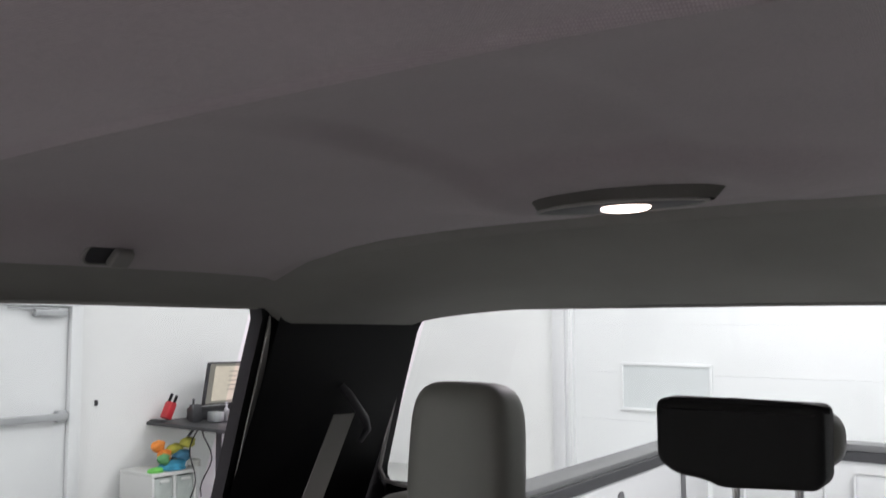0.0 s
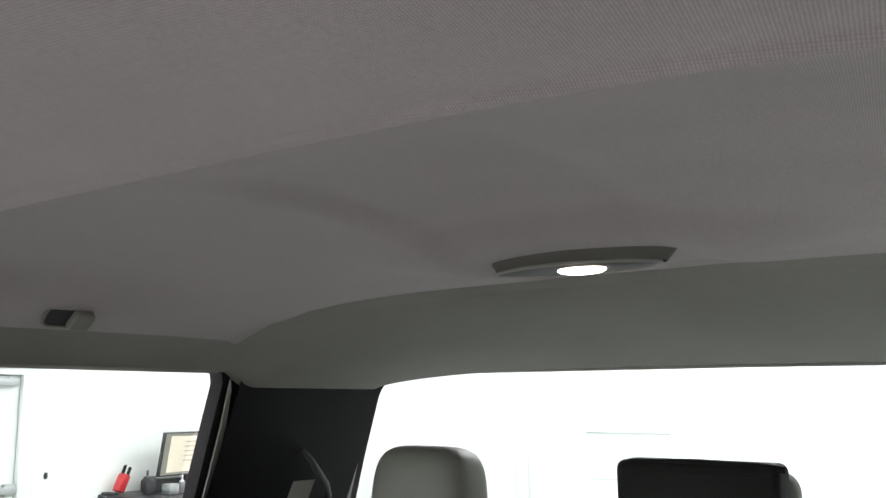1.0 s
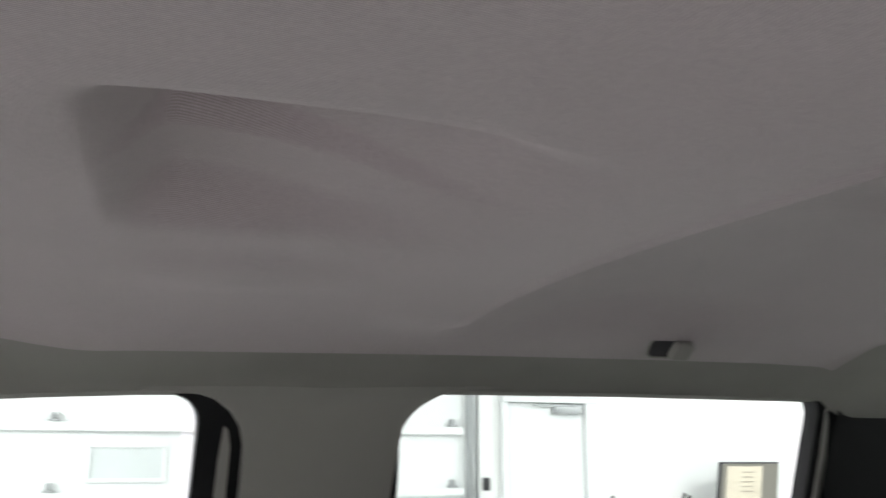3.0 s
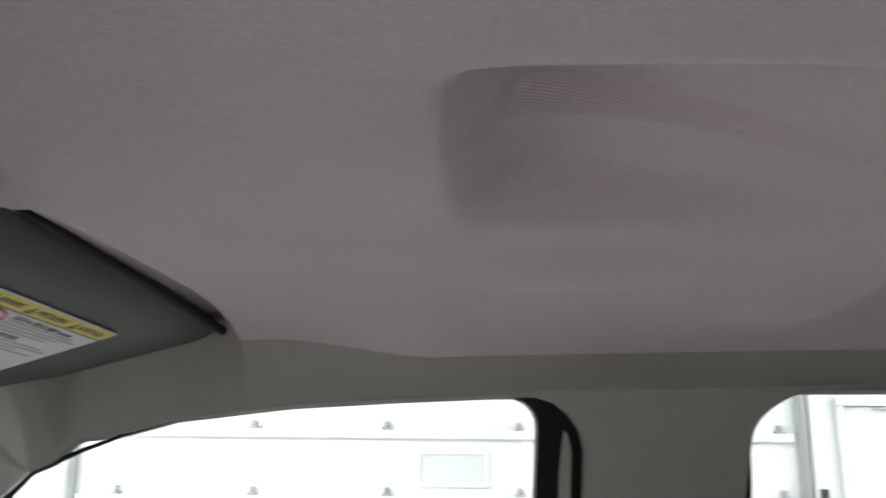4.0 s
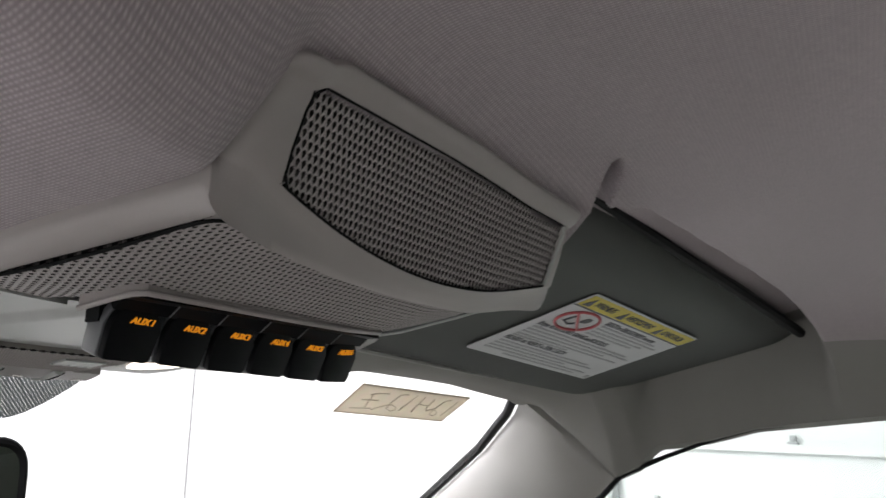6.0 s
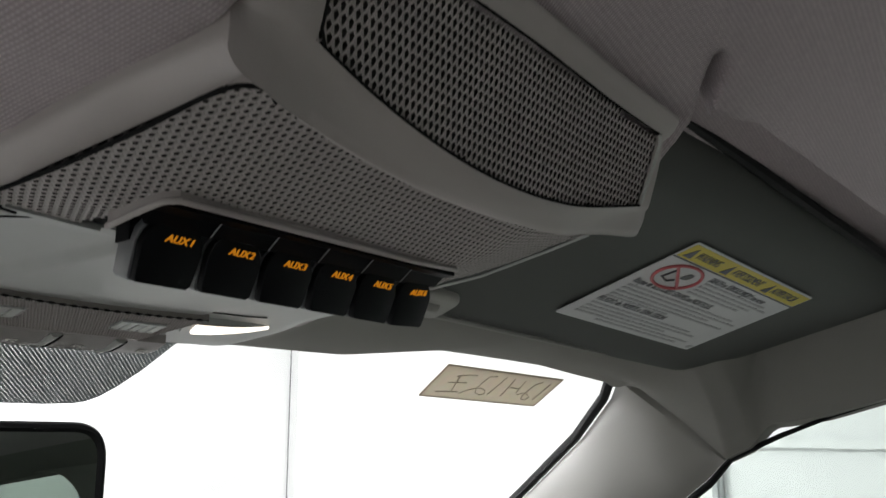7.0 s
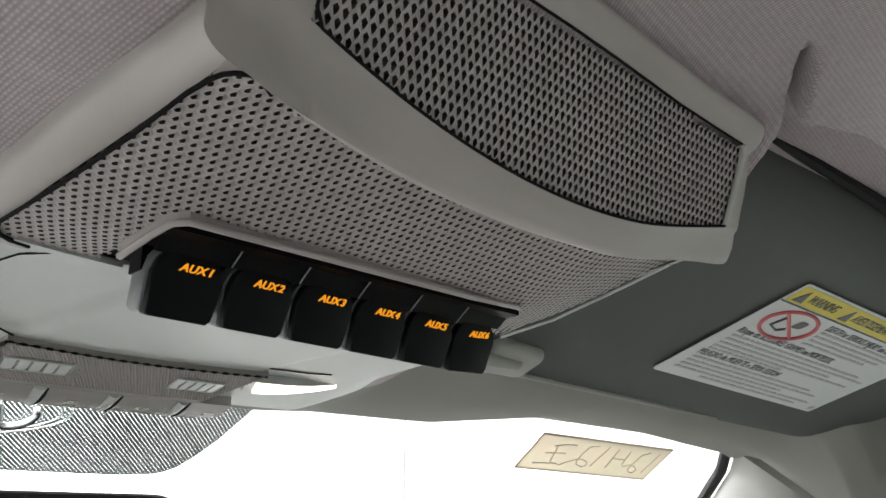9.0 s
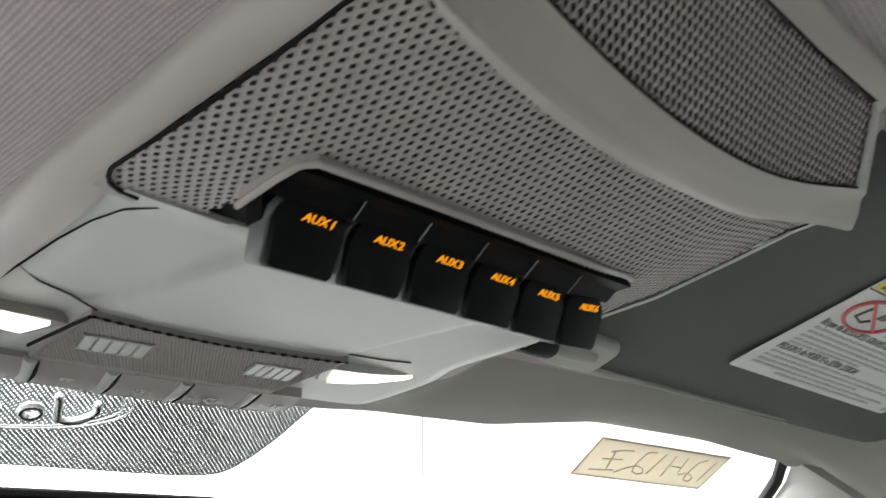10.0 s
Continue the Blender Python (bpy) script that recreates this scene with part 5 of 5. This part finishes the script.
raw_part("lower_grille", mesh_grille(in_panel, panel_mesh_point, Vector((0, 0.12, 0.99)), CX - 0.118, CX + 0.118, 0.2155, 0.3455, PITCH, 0.50, depth=0.0022, lean=0.3), (MESHMAT, WELL_SHADE, WELL_SIDE_SHADE), console, "moulded mesh panel with small holes")


# backs of the grilles and the dark joints round them
def behind(x, k):
    z = grille_top(x) + (grille_low(x) - grille_top(x)) * k
    return Vector((x, grille_y(z, x) + 0.0045, z + 0.001))


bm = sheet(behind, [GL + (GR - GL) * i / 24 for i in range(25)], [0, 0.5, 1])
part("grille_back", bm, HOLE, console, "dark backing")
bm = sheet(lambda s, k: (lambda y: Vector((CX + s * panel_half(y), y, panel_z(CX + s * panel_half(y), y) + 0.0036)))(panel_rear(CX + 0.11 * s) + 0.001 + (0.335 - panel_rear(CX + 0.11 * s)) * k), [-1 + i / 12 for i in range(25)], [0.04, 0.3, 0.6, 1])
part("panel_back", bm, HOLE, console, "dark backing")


def on_grille(x, z):
    return Vector((x, grille_y(z, x) - 0.0001, z))


low = [GR - 0.0005 - (GR - GL - 0.004) * i / 30 for i in range(31)]
joint = [on_grille(x, grille_low(x) + 0.0003) for x in low] + [on_grille(GL + 0.0008, grille_low(GL) + 0.003), on_grille(GL, 1.872), on_grille(GL, 1.884), on_grille(GL + 0.0012, 1.8890), on_grille(GL + 0.005, grille_top(GL + 0.005))] + [on_grille(x, grille_top(x)) for x in (-0.06, -0.03, 0, 0.03, 0.06, GR - 0.003)]
part("grille_joint", tube(joint, 0.0005, 6), HOLE, console, "dark joint round the grille")
# paler tube put in for the highlight on the grille's right edge
part("grille_edge", tube([on_grille(GR - 0.002, grille_top(GR) - 0.0002), on_grille(GR + 0.0004, 1.886), on_grille(GR + 0.0002, 1.875), on_grille(GR - 0.0002, grille_low(GR) + 0.001)], 0.0010, 8), CONSOLE_LOW, console, "pale highlight line beside the grille")
left = [(CX - 0.090, panel_rear(CX - 0.090))] + [(CX - 0.095 - 0.0085 * math.sin(radians(a)), panel_rear(CX - 0.1) + 0.0075 - 0.0080 * math.cos(radians(a))) for a in (0, 20, 40, 60, 80)] + [(CX - panel_half(y) - 0.0004, y) for y in (0.238, 0.26, 0.29, 0.31, 0.3245)] + [(CX - 0.1135, 0.3290), (CX - 0.1115, 0.3325), (CX - 0.108, 0.3345), (CX - 0.102, 0.3352)]
part("panel_joint", tube([(x, y, panel_z(x, y) - 0.0001) for x, y in left], 0.0007, 6), HOLE, console, "dark joint beside the panel")
bm = bmesh.new()
bm.faces.new([bm.verts.new((x, y, panel_z(x, y) + 0.0001)) for x, y in [(CX - panel_half(0.336) - 0.0015, 0.3385), (CX - panel_half(0.325) - 0.0015, 0.3240)] + left[-5:] + [(CX - 0.102, 0.3385)]])
part("panel_corner", bm, CONSOLE, console)
part("panel_edge", tube([(CX + panel_half(y), y, panel_z(CX + 0.1085, y) - 0.001) for y in (0.238, 0.26, 0.30, 0.334)], 0.0007, 8), CONSOLE_LOW, console, "pale raised edge of the panel")
part("panel_border", sheet(lambda x, k: Vector((x, 0.3322 + 0.0050 * k, panel_z(x, 0.3322) - 0.0004 + 0.0003 * k)), [CX - 0.107 + 0.033 * i / 10 for i in range(11)], [0, 0.5, 1], 0.002), CONSOLE_LOW, console, "pale front border of the mesh panel")

for sign in (-1, 1):
    x0, y0 = CX + sign * 0.1035, panel_rear(CX + sign * 0.1035) - 0.001
    turn = [(x0 - sign * 0.0105 * (1 - math.cos(a * math.pi / 16)), y0 + 0.0105 * (1 - math.sin(a * math.pi / 16))) for a in range(9)]
    shape = [(x0 + sign * 0.001, y0 - 0.001)] + turn
    bm = bmesh.new()
    bm.faces.new([bm.verts.new((x, y, panel_z(x, y) + 0.0003)) for x, y in shape])
    part("panel_corner", bm, CONSOLE, console)

# six auxiliary switches
SW0, SWP = -0.0622, 0.0248
RIM = [(-0.0785, 0.309, 1.8306), (-0.0775, 0.292, 1.8332), (-0.0762, 0.2832, 1.8345), (-0.0725, 0.2798, 1.8350), (-0.03, 0.2784, 1.8348), (0.0, 0.2780, 1.8348), (0.04, 0.2786, 1.8354), (0.0705, 0.2806, 1.8362), (0.0745, 0.284, 1.8366), (0.0758, 0.296, 1.8372), (0.0760, 0.31, 1.8376)]
bank = part("switch_bezel", tube(RIM, 0.0012, 8), CONSOLE, console, "grey switch bezel")
bm = bmesh.new()
low = [bm.verts.new(Vector(p) + Vector((0, 0, 0.0006))) for p in RIM]
high = [bm.verts.new((p[0] * 0.985, p[1] + 0.002, 1.852)) for p in RIM]
for i in range(len(RIM) - 1):
    bm.faces.new((low[i], low[i + 1], high[i + 1], high[i]))
part("bezel_wall", bm, CONSOLE, bank, "grey inner wall of the bezel")
FX = Vector((1, 0, 0))
FUP = Vector((0, -0.0075, 0.0215)).normalized()
for k in range(6):
    cx = SW0 + SWP * k
    sag = 0.0012 * (1 - ((k - 2.5) / 2.5) ** 2)
    fm = basis((cx, 0.3005 - sag, 1.8126), FX, FUP)
    face = [(-0.0108, 0.0010), (-0.0098, 0.0), (0.0086, 0.0), (0.0100, 0.0014), (0.0113, 0.0125), (0.0098, 0.0165), (0.0072, 0.0195), (-0.0080, 0.0195), (-0.0104, 0.0165), (-0.0116, 0.0125)]
    sw = part("switch", slab([(x, y) for x, y in face], -0.0035, fm, 0.0005), SWITCH, console, "black auxiliary switch with amber lettering")
    back = [(x * 1.03 - 0.0003, y - (0.0002 if y < 0.005 else 0.0)) for x, y in face]
    part("switch_body", slab(back, -0.009, fm @ pose(0, 0, -0.0037), 0.0006), SWITCH_SIDE, sw, "grey switch body")
    hood = basis((cx, 0.2950 - sag, 1.8300), FX, Vector((0, -0.0095, 0.0068)))
    part("switch_hood", slab([(-0.0124, 0), (0.0124, 0), (0.0124, 0.0115), (-0.0124, 0.0115)], -0.004, hood, 0.0003), SWITCH, sw)
    if k:
        part("hood_line", tube([hood @ Vector((-0.0127, 0.0112, 0.0004)), hood @ Vector((-0.0127, 0.0005, 0.0004))], 0.0003, 5), SWITCH_SIDE, sw, "thin grey line between the hoods")
    writing("switch_text", "AUX " + str(k + 1), 0.0041, fm @ pose(0.0014, 0.0154, 0.0002) @ Matrix.Diagonal((0.98, 0.84, 1, 1)), AMBER, sw, "glowing amber lettering", shear=0.32, bold=0.00007)
part("bank_back", boxes((-0.0750, 0.0745, 0.302, 0.3095, 1.826, 1.85)), SWITCH, console, "grey back of the switch bank")
part("bank_floor", boxes((-0.0752, 0.074, 0.2835, 0.3085, 1.8335, 1.850)), SWITCH, console, "black floor of the switch bank")

# strip with vents, map lamps and buttons
XM = CX - 0.0135


def strip(x, y, drop=0.0):
    zz = along([(0.40, 1.8315), (0.443, 1.8285), (0.47, 1.8262), (0.50, 1.8235), (0.52, 1.8212), (0.545, 1.8212)], y)
    return Vector((x, y - 0.022 * ((x - CX) / HW) ** 2 * smooth(0.475, 0.53, y), zz - drop - 0.0012))


def panel_top(x):
    return 0.4375 - 0.0060 * ((x - XM) / 0.060) ** 2


VENTS = ((-0.0600, 0.0290), (0.0180, 0.0255))
bm = sheet(lambda x, v: strip(x, panel_top(x) + (0.4985 - panel_top(x)) * v, 0.0012), [XM - 0.0605 + 0.121 * i / 24 for i in range(25)], [i / 8 for i in range(9)], 0.003)
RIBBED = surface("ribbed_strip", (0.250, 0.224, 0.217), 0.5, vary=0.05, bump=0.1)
# darker copy of the strip's plastic, for the shade in its mesh
STRIP_WELL_SHADE = surface("strip_well_shade", (0.165, 0.147, 0.142), 0.6, vary=0.05, bump=0.05)
panel = part("lamp_panel", bm, RIBBED, console, "ribbed grey lamp panel")
in_vent = lambda x, y: 0.4505 < y < 0.4705 and any(x0 - 0.0022 < x - 0.2 * (y - 0.4525) < x0 + w + 0.0018 for x0, w in VENTS)
raw_part("lamp_panel_mesh", mesh_grille(lambda x, y: abs(x - XM) < 0.0590 and panel_top(x) + 0.0012 < y < 0.4905 and not in_vent(x, y), lambda x, y: strip(x, y, 0.0018), Vector((0, 0, 1)), XM - 0.062, XM + 0.062, 0.4295, 0.4925, 0.0016, 0.42, 0.0004), (RIBBED, STRIP_WELL_SHADE, STRIP_WELL_SHADE), console, "fine moulded mesh of the lamp panel")
edge = [strip(XM - 0.0600 + 0.120 * i / 88, panel_top(XM - 0.0600 + 0.120 * i / 88) - 0.0002, 0.0016) for i in range(89)]
part("panel_joint", tube(edge, [0.0006 if i % 4 < 2 else 0.0002 for i in range(89)], 6), HOLE, panel, "dark toothed joint")
part("panel_joint", tube([strip(XM - 0.0605 - 0.006 * i / 6, 0.432 + 0.046 * i / 6, 0.0016) for i in range(7)], 0.0008, 6), HOLE, panel, "dark joint")
for vx, vw in VENTS:
    vent = part("vent", sheet(lambda x, y: strip(x + 0.2 * (y - 0.4525), y, 0.0016), [vx - 0.001, vx + vw / 2, vx + vw], [0.4520, 0.4605, 0.4685], 0.002), SWITCH_SIDE, panel, "grey vent slot")
    step = vw / 5
    for q in range(5):
        x = vx + step * q
        part("slat", sheet(lambda u, y, x=x: strip(x + u * step + 0.2 * (y - 0.4525), y, 0.0025 + 0.0006 * (0.5 - abs(u - 0.4))), [0.0, 0.12, 0.4, 0.66, 0.78], [0.4515, 0.4560, 0.4650, 0.4690], 0.0013), CONSOLE_LOW, vent, "pale vent slat")
    for y in (0.4515, 0.4688):
        part("vent_rim", tube([strip(vx - 0.001 + vw * k / 4 + 0.2 * (y - 0.4525), y, 0.0024) for k in range(5)], 0.0006, 6), CONSOLE_LOW, vent, "pale vent rim")
for sign in (1, -1):
    def lens(u, v, sign=sign):
        # the lens narrows to a point at its outer end
        v = 0.55 + (v - 0.55) * (1 - 0.92 * max(u - 0.15, 0) / 0.85)
        return Vector((XM - 0.002 + sign * (0.0670 + 0.006 * v + 0.046 * u), 0.4490 + 0.0130 * v - 0.008 * u, 1.8249 - 0.0016 * v + 0.0052 * u * u))
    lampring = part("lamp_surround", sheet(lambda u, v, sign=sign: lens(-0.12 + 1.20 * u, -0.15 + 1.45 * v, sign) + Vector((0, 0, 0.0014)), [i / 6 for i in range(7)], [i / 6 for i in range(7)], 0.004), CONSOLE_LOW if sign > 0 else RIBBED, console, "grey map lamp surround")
    part("map_lamp_lens", sheet(lens, [i / 6 for i in range(7)], [i / 6 for i in range(7)], 0.002), LENS, lampring, "glowing map lamp lens")
    part("lamp_joint", tube([front_point((XM + sign * q - CX) / (0.131 if sign > 0 else 0.1215), (y - 0.40) / 0.043 + 2) + Vector((0, 0, -0.0003)) for q, y in (((0.0600, 0.4325), (0.072, 0.4335), (0.086, 0.4325), (0.098, 0.4290)) if sign > 0 else ((0.0600, 0.4315), (0.072, 0.4275), (0.086, 0.4205), (0.098, 0.4135)))], 0.0004, 6), HOLE, lampring, "dark joint above the lamp")
BUTTON = surface("button_grey", (0.250, 0.228, 0.222), 0.45, vary=0.04, bump=0.08)
for k in range(5):
    x0, bw = -0.1025 + 0.0370 * k, 0.0366 if k < 4 else 0.0270
    b = part("button", sheet(lambda u, v, x0=x0, bw=bw: strip(x0 + 0.0004 + bw * u + 0.007 * v, 0.4990 + 0.044 * v, 0.0012 + 0.0010 * math.sin(v * 3.1)), [i / 5 for i in range(6)], [i / 6 for i in range(7)], 0.005), BUTTON, console, "grey push button with a faint sign")
    for dx, dy, wx, wy in ((0.0, 0.0, 0.0030, 0.0007), (-0.0016, 0.0030, 0.0006, 0.0014), (0.0016, 0.0030, 0.0006, 0.0014)):
        part("button_sign", slab([(-wx, -wy), (wx, -wy), (wx, wy), (-wx, wy)], -0.0003, Matrix.Translation(strip(x0 + 0.0225 + dx, 0.516 + dy, 0.0024))), FADED, b)
    part("divider", sheet(lambda u, v, x0=x0: strip(x0 + 0.0060 * u + 0.008 * v - 0.003, 0.4985 + 0.038 * v, 0.0020 + 0.0014 * math.sin(u * 3.14)), [i / 4 for i in range(5)], [i / 5 for i in range(6)], 0.002), CONSOLE_LOW, b, "pale raised divider")
    # black line drawn for the shading along the divider's side
    part("divider_joint", tube([strip(x0 + 0.0036 + 0.008 * v, 0.4985 + 0.038 * v, 0.0022) for v in (0, 0.3, 0.65, 1.0)], [0.0004, 0.0009, 0.0009, 0.0004], 5), HOLE, b)

# the rear of the console stands a little askew
for ob in [o for o in bpy.data.objects if o.type == "MESH" and (o.parent is console or (o.parent is not None and (o.parent.parent is console or (o.parent.parent is not None and o.parent.parent.parent is console))))]:
    for v in ob.data.vertices:
        x, y = v.co.x, v.co.y
        v.co.y += (0.017 + 0.013 * smooth(0.21, 0.29, y)) * (x + 0.0876) * smooth(0.46, 0.34, y)
        v.co.z += 0.0065 * smooth(0.055, 0.115, x) * smooth(0.206, 0.230, y) * smooth(0.38, 0.34, y)

# ---- on the windshield ----
paper = thing("stock_note", "tan paper note taped behind the windshield glass, lettering mirrored", "paper note", windshield(0.52, 1.83))
PM = basis(windshield(0.4357, 1.8152, -0.004), windshield(0.6205, 1.8103, -0.004) - windshield(0.4357, 1.8152, -0.004), windshield(0.4268, 1.8418, -0.004) - windshield(0.4357, 1.8152, -0.004))
bm = slab([(0, 0), (0.187, 0), (0.184, 0.0515), (-0.004, 0.0515)], 0.0006, PM)
part("sheet", bm, PAPER, paper, flat=True)
bm = bmesh.new()
for r in ([(0, 0), (0.187, 0), (0.187, 0.002), (0, 0.002)], [(-0.004, 0.0495), (0.184, 0.0495), (0.184, 0.0515), (-0.004, 0.0515)], [(0, 0.002), (0.002, 0.002), (-0.002, 0.0495), (-0.004, 0.0495)], [(0.185, 0.002), (0.187, 0.002), (0.184, 0.0495), (0.182, 0.0495)]):
    slab(r, 0.0003, PM @ pose(0, 0, 0.0008), bm=bm)
part("border", bm, surface("paper_border", (0.52, 0.44, 0.35), 0.7), paper, "brown printed border", flat=True)
# hand-drawn strokes, seen mirrored from inside
strokes = [[(0.09, 0.18), (0.25, 0.23)], [(0.2, 0.24), (0.18, 0.48), (0.16, 0.73)], [(0.14, 0.69), (0.21, 0.77), (0.28, 0.78)], [(0.12, 0.49), (0.25, 0.53)], [(0.44, 0.83), (0.38, 0.79), (0.37, 0.59), (0.37, 0.39), (0.39, 0.26), (0.44, 0.2), (0.47, 0.26), (0.45, 0.36), (0.4, 0.42), (0.36, 0.4), (0.31, 0.3), (0.27, 0.18)], [(0.52, 0.85), (0.5, 0.24)], [(0.6, 0.82), (0.61, 0.53), (0.62, 0.24)], [(0.62, 0.54), (0.72, 0.53)], [(0.7, 0.8), (0.72, 0.39)], [(0.86, 0.83), (0.81, 0.73), (0.8, 0.51), (0.8, 0.29), (0.82, 0.2), (0.86, 0.18), (0.87, 0.29), (0.83, 0.38), (0.78, 0.41), (0.74, 0.33)], [(0.94, 0.8), (0.93, 0.21)]]
for s in strokes:
    part("pen_stroke", tube([PM @ Vector((0.186 * x - 0.004 * y, 0.0515 * y, 0.0008)) for x, y in s], 0.00055, 5), INK, paper)

bm = bmesh.new()
uvl = bm.loops.layers.uv.new("UVMap")
cols = 40
lo = lambda x: along([(-0.148, 1.86), (-0.145, 1.85), (-0.138, 1.834), (-0.132, 1.819), (-0.121, 1.803), (-0.108, 1.797), (-0.08, 1.7955), (0.08, 1.7955), (0.108, 1.797), (0.121, 1.803), (0.132, 1.819), (0.138, 1.834), (0.145, 1.85), (0.148, 1.86)], x)
for i in range(cols):
    xa, xb = -0.147 + 0.294 * i / cols, -0.147 + 0.294 * (i + 1) / cols
    for j in range(4):
        quad = []
        for x, f in ((xa, j / 4), (xb, j / 4), (xb, (j + 1) / 4), (xa, (j + 1) / 4)):
            z = lo(x) + (1.862 - lo(x)) * f
            quad.append((x, z))
        face = bm.faces.new([bm.verts.new(windshield(CX + x, z, -0.003)) for x, z in quad])
        for l, (x, z) in zip(face.loops, quad):
            l[uvl].uv = (x, z / 0.527)
frit = part("frit_band", bm, FRIT, front_pane, "dotted black ceramic band behind the mirror")
frit.visible_shadow = False
badge = thing("badge_print", "pale oval outline with two dark loops printed on the glass", "printed badge", windshield(-0.04, 1.825))
PALE = surface("pale_print", (0.80, 0.82, 0.82), 0.5, vary=0.03)
OC = (-0.046, 1.828)
for r in (1.0, 0.93):
    part("oval_line", tube([windshield(OC[0] + 0.077 * r * math.cos(a * math.pi / 24), OC[1] + 0.0140 * r * math.sin(a * math.pi / 24), -0.005) for a in range(49)], 0.0006, 5), PALE, badge)
# a wide hook and two small rings, dark with a pale outline
shapes = [[(-0.0085 + 0.0105 * math.cos(a), 1.8250 + 0.0048 * math.sin(a) + 0.0015 * math.cos(a)) for a in [math.radians(40 - 12 * i) for i in range(16)]] + [(-0.0215, 1.8290), (-0.0235, 1.8310)]]
shapes += [[(cx + 0.0055 * math.cos(a * math.pi / 8), 1.8228 + 0.0026 * math.sin(a * math.pi / 8)) for a in range(-9, 8)] for cx in (-0.0325, -0.0560, -0.0770)]
for shape in shapes:
    loop = [windshield(x + 0.010, z, -0.0056) for x, z in shape]
    part("loop_line", tube(loop, 0.0024, 6), PALE, badge)
    part("loop_fill", tube([p + Vector((0, -0.0011, -0.0016)) for p in loop], 0.0009, 6), DARKMETAL, badge)

# rear-view mirror
mirror = thing("rear_view_mirror", "black-framed rear-view mirror hanging from the windshield", "mirror", (0.0, 0.68, 1.75))
MM = look((0.010, 0.668, 1.7375), (0.006, 0.07, 1.768), 0)
MM = MM @ Matrix.Diagonal((-1, 1, -1, 1))
outline = rounded([(-0.130, -0.036), (0.130, -0.036), (0.132, 0.040), (-0.132, 0.040)], 0.024, 8)
part("shell", slab(outline, -0.022, MM, 0.006, 3), BLACK, mirror, "black plastic shell")
part("frame_rim", tube([MM @ Vector((p[0], p[1], 0.0)) for p in outline + outline[:1]], 0.004, 8), BLACK, mirror, "black rim")
inner = [(p[0] * 0.975, p[1] * 0.93) for p in outline]
part("mirror_glass", slab(inner, 0.001, MM @ pose(0, 0, 0.0005)), MIRROR, mirror, "silvered mirror glass", flat=True)
part("stem", tube([(0.004, 0.69, 1.755), (0.005, 0.72, 1.77), (0.006, 0.735, 1.752)], [0.009, 0.010, 0.016], 10), BLACK, mirror, "black stem")
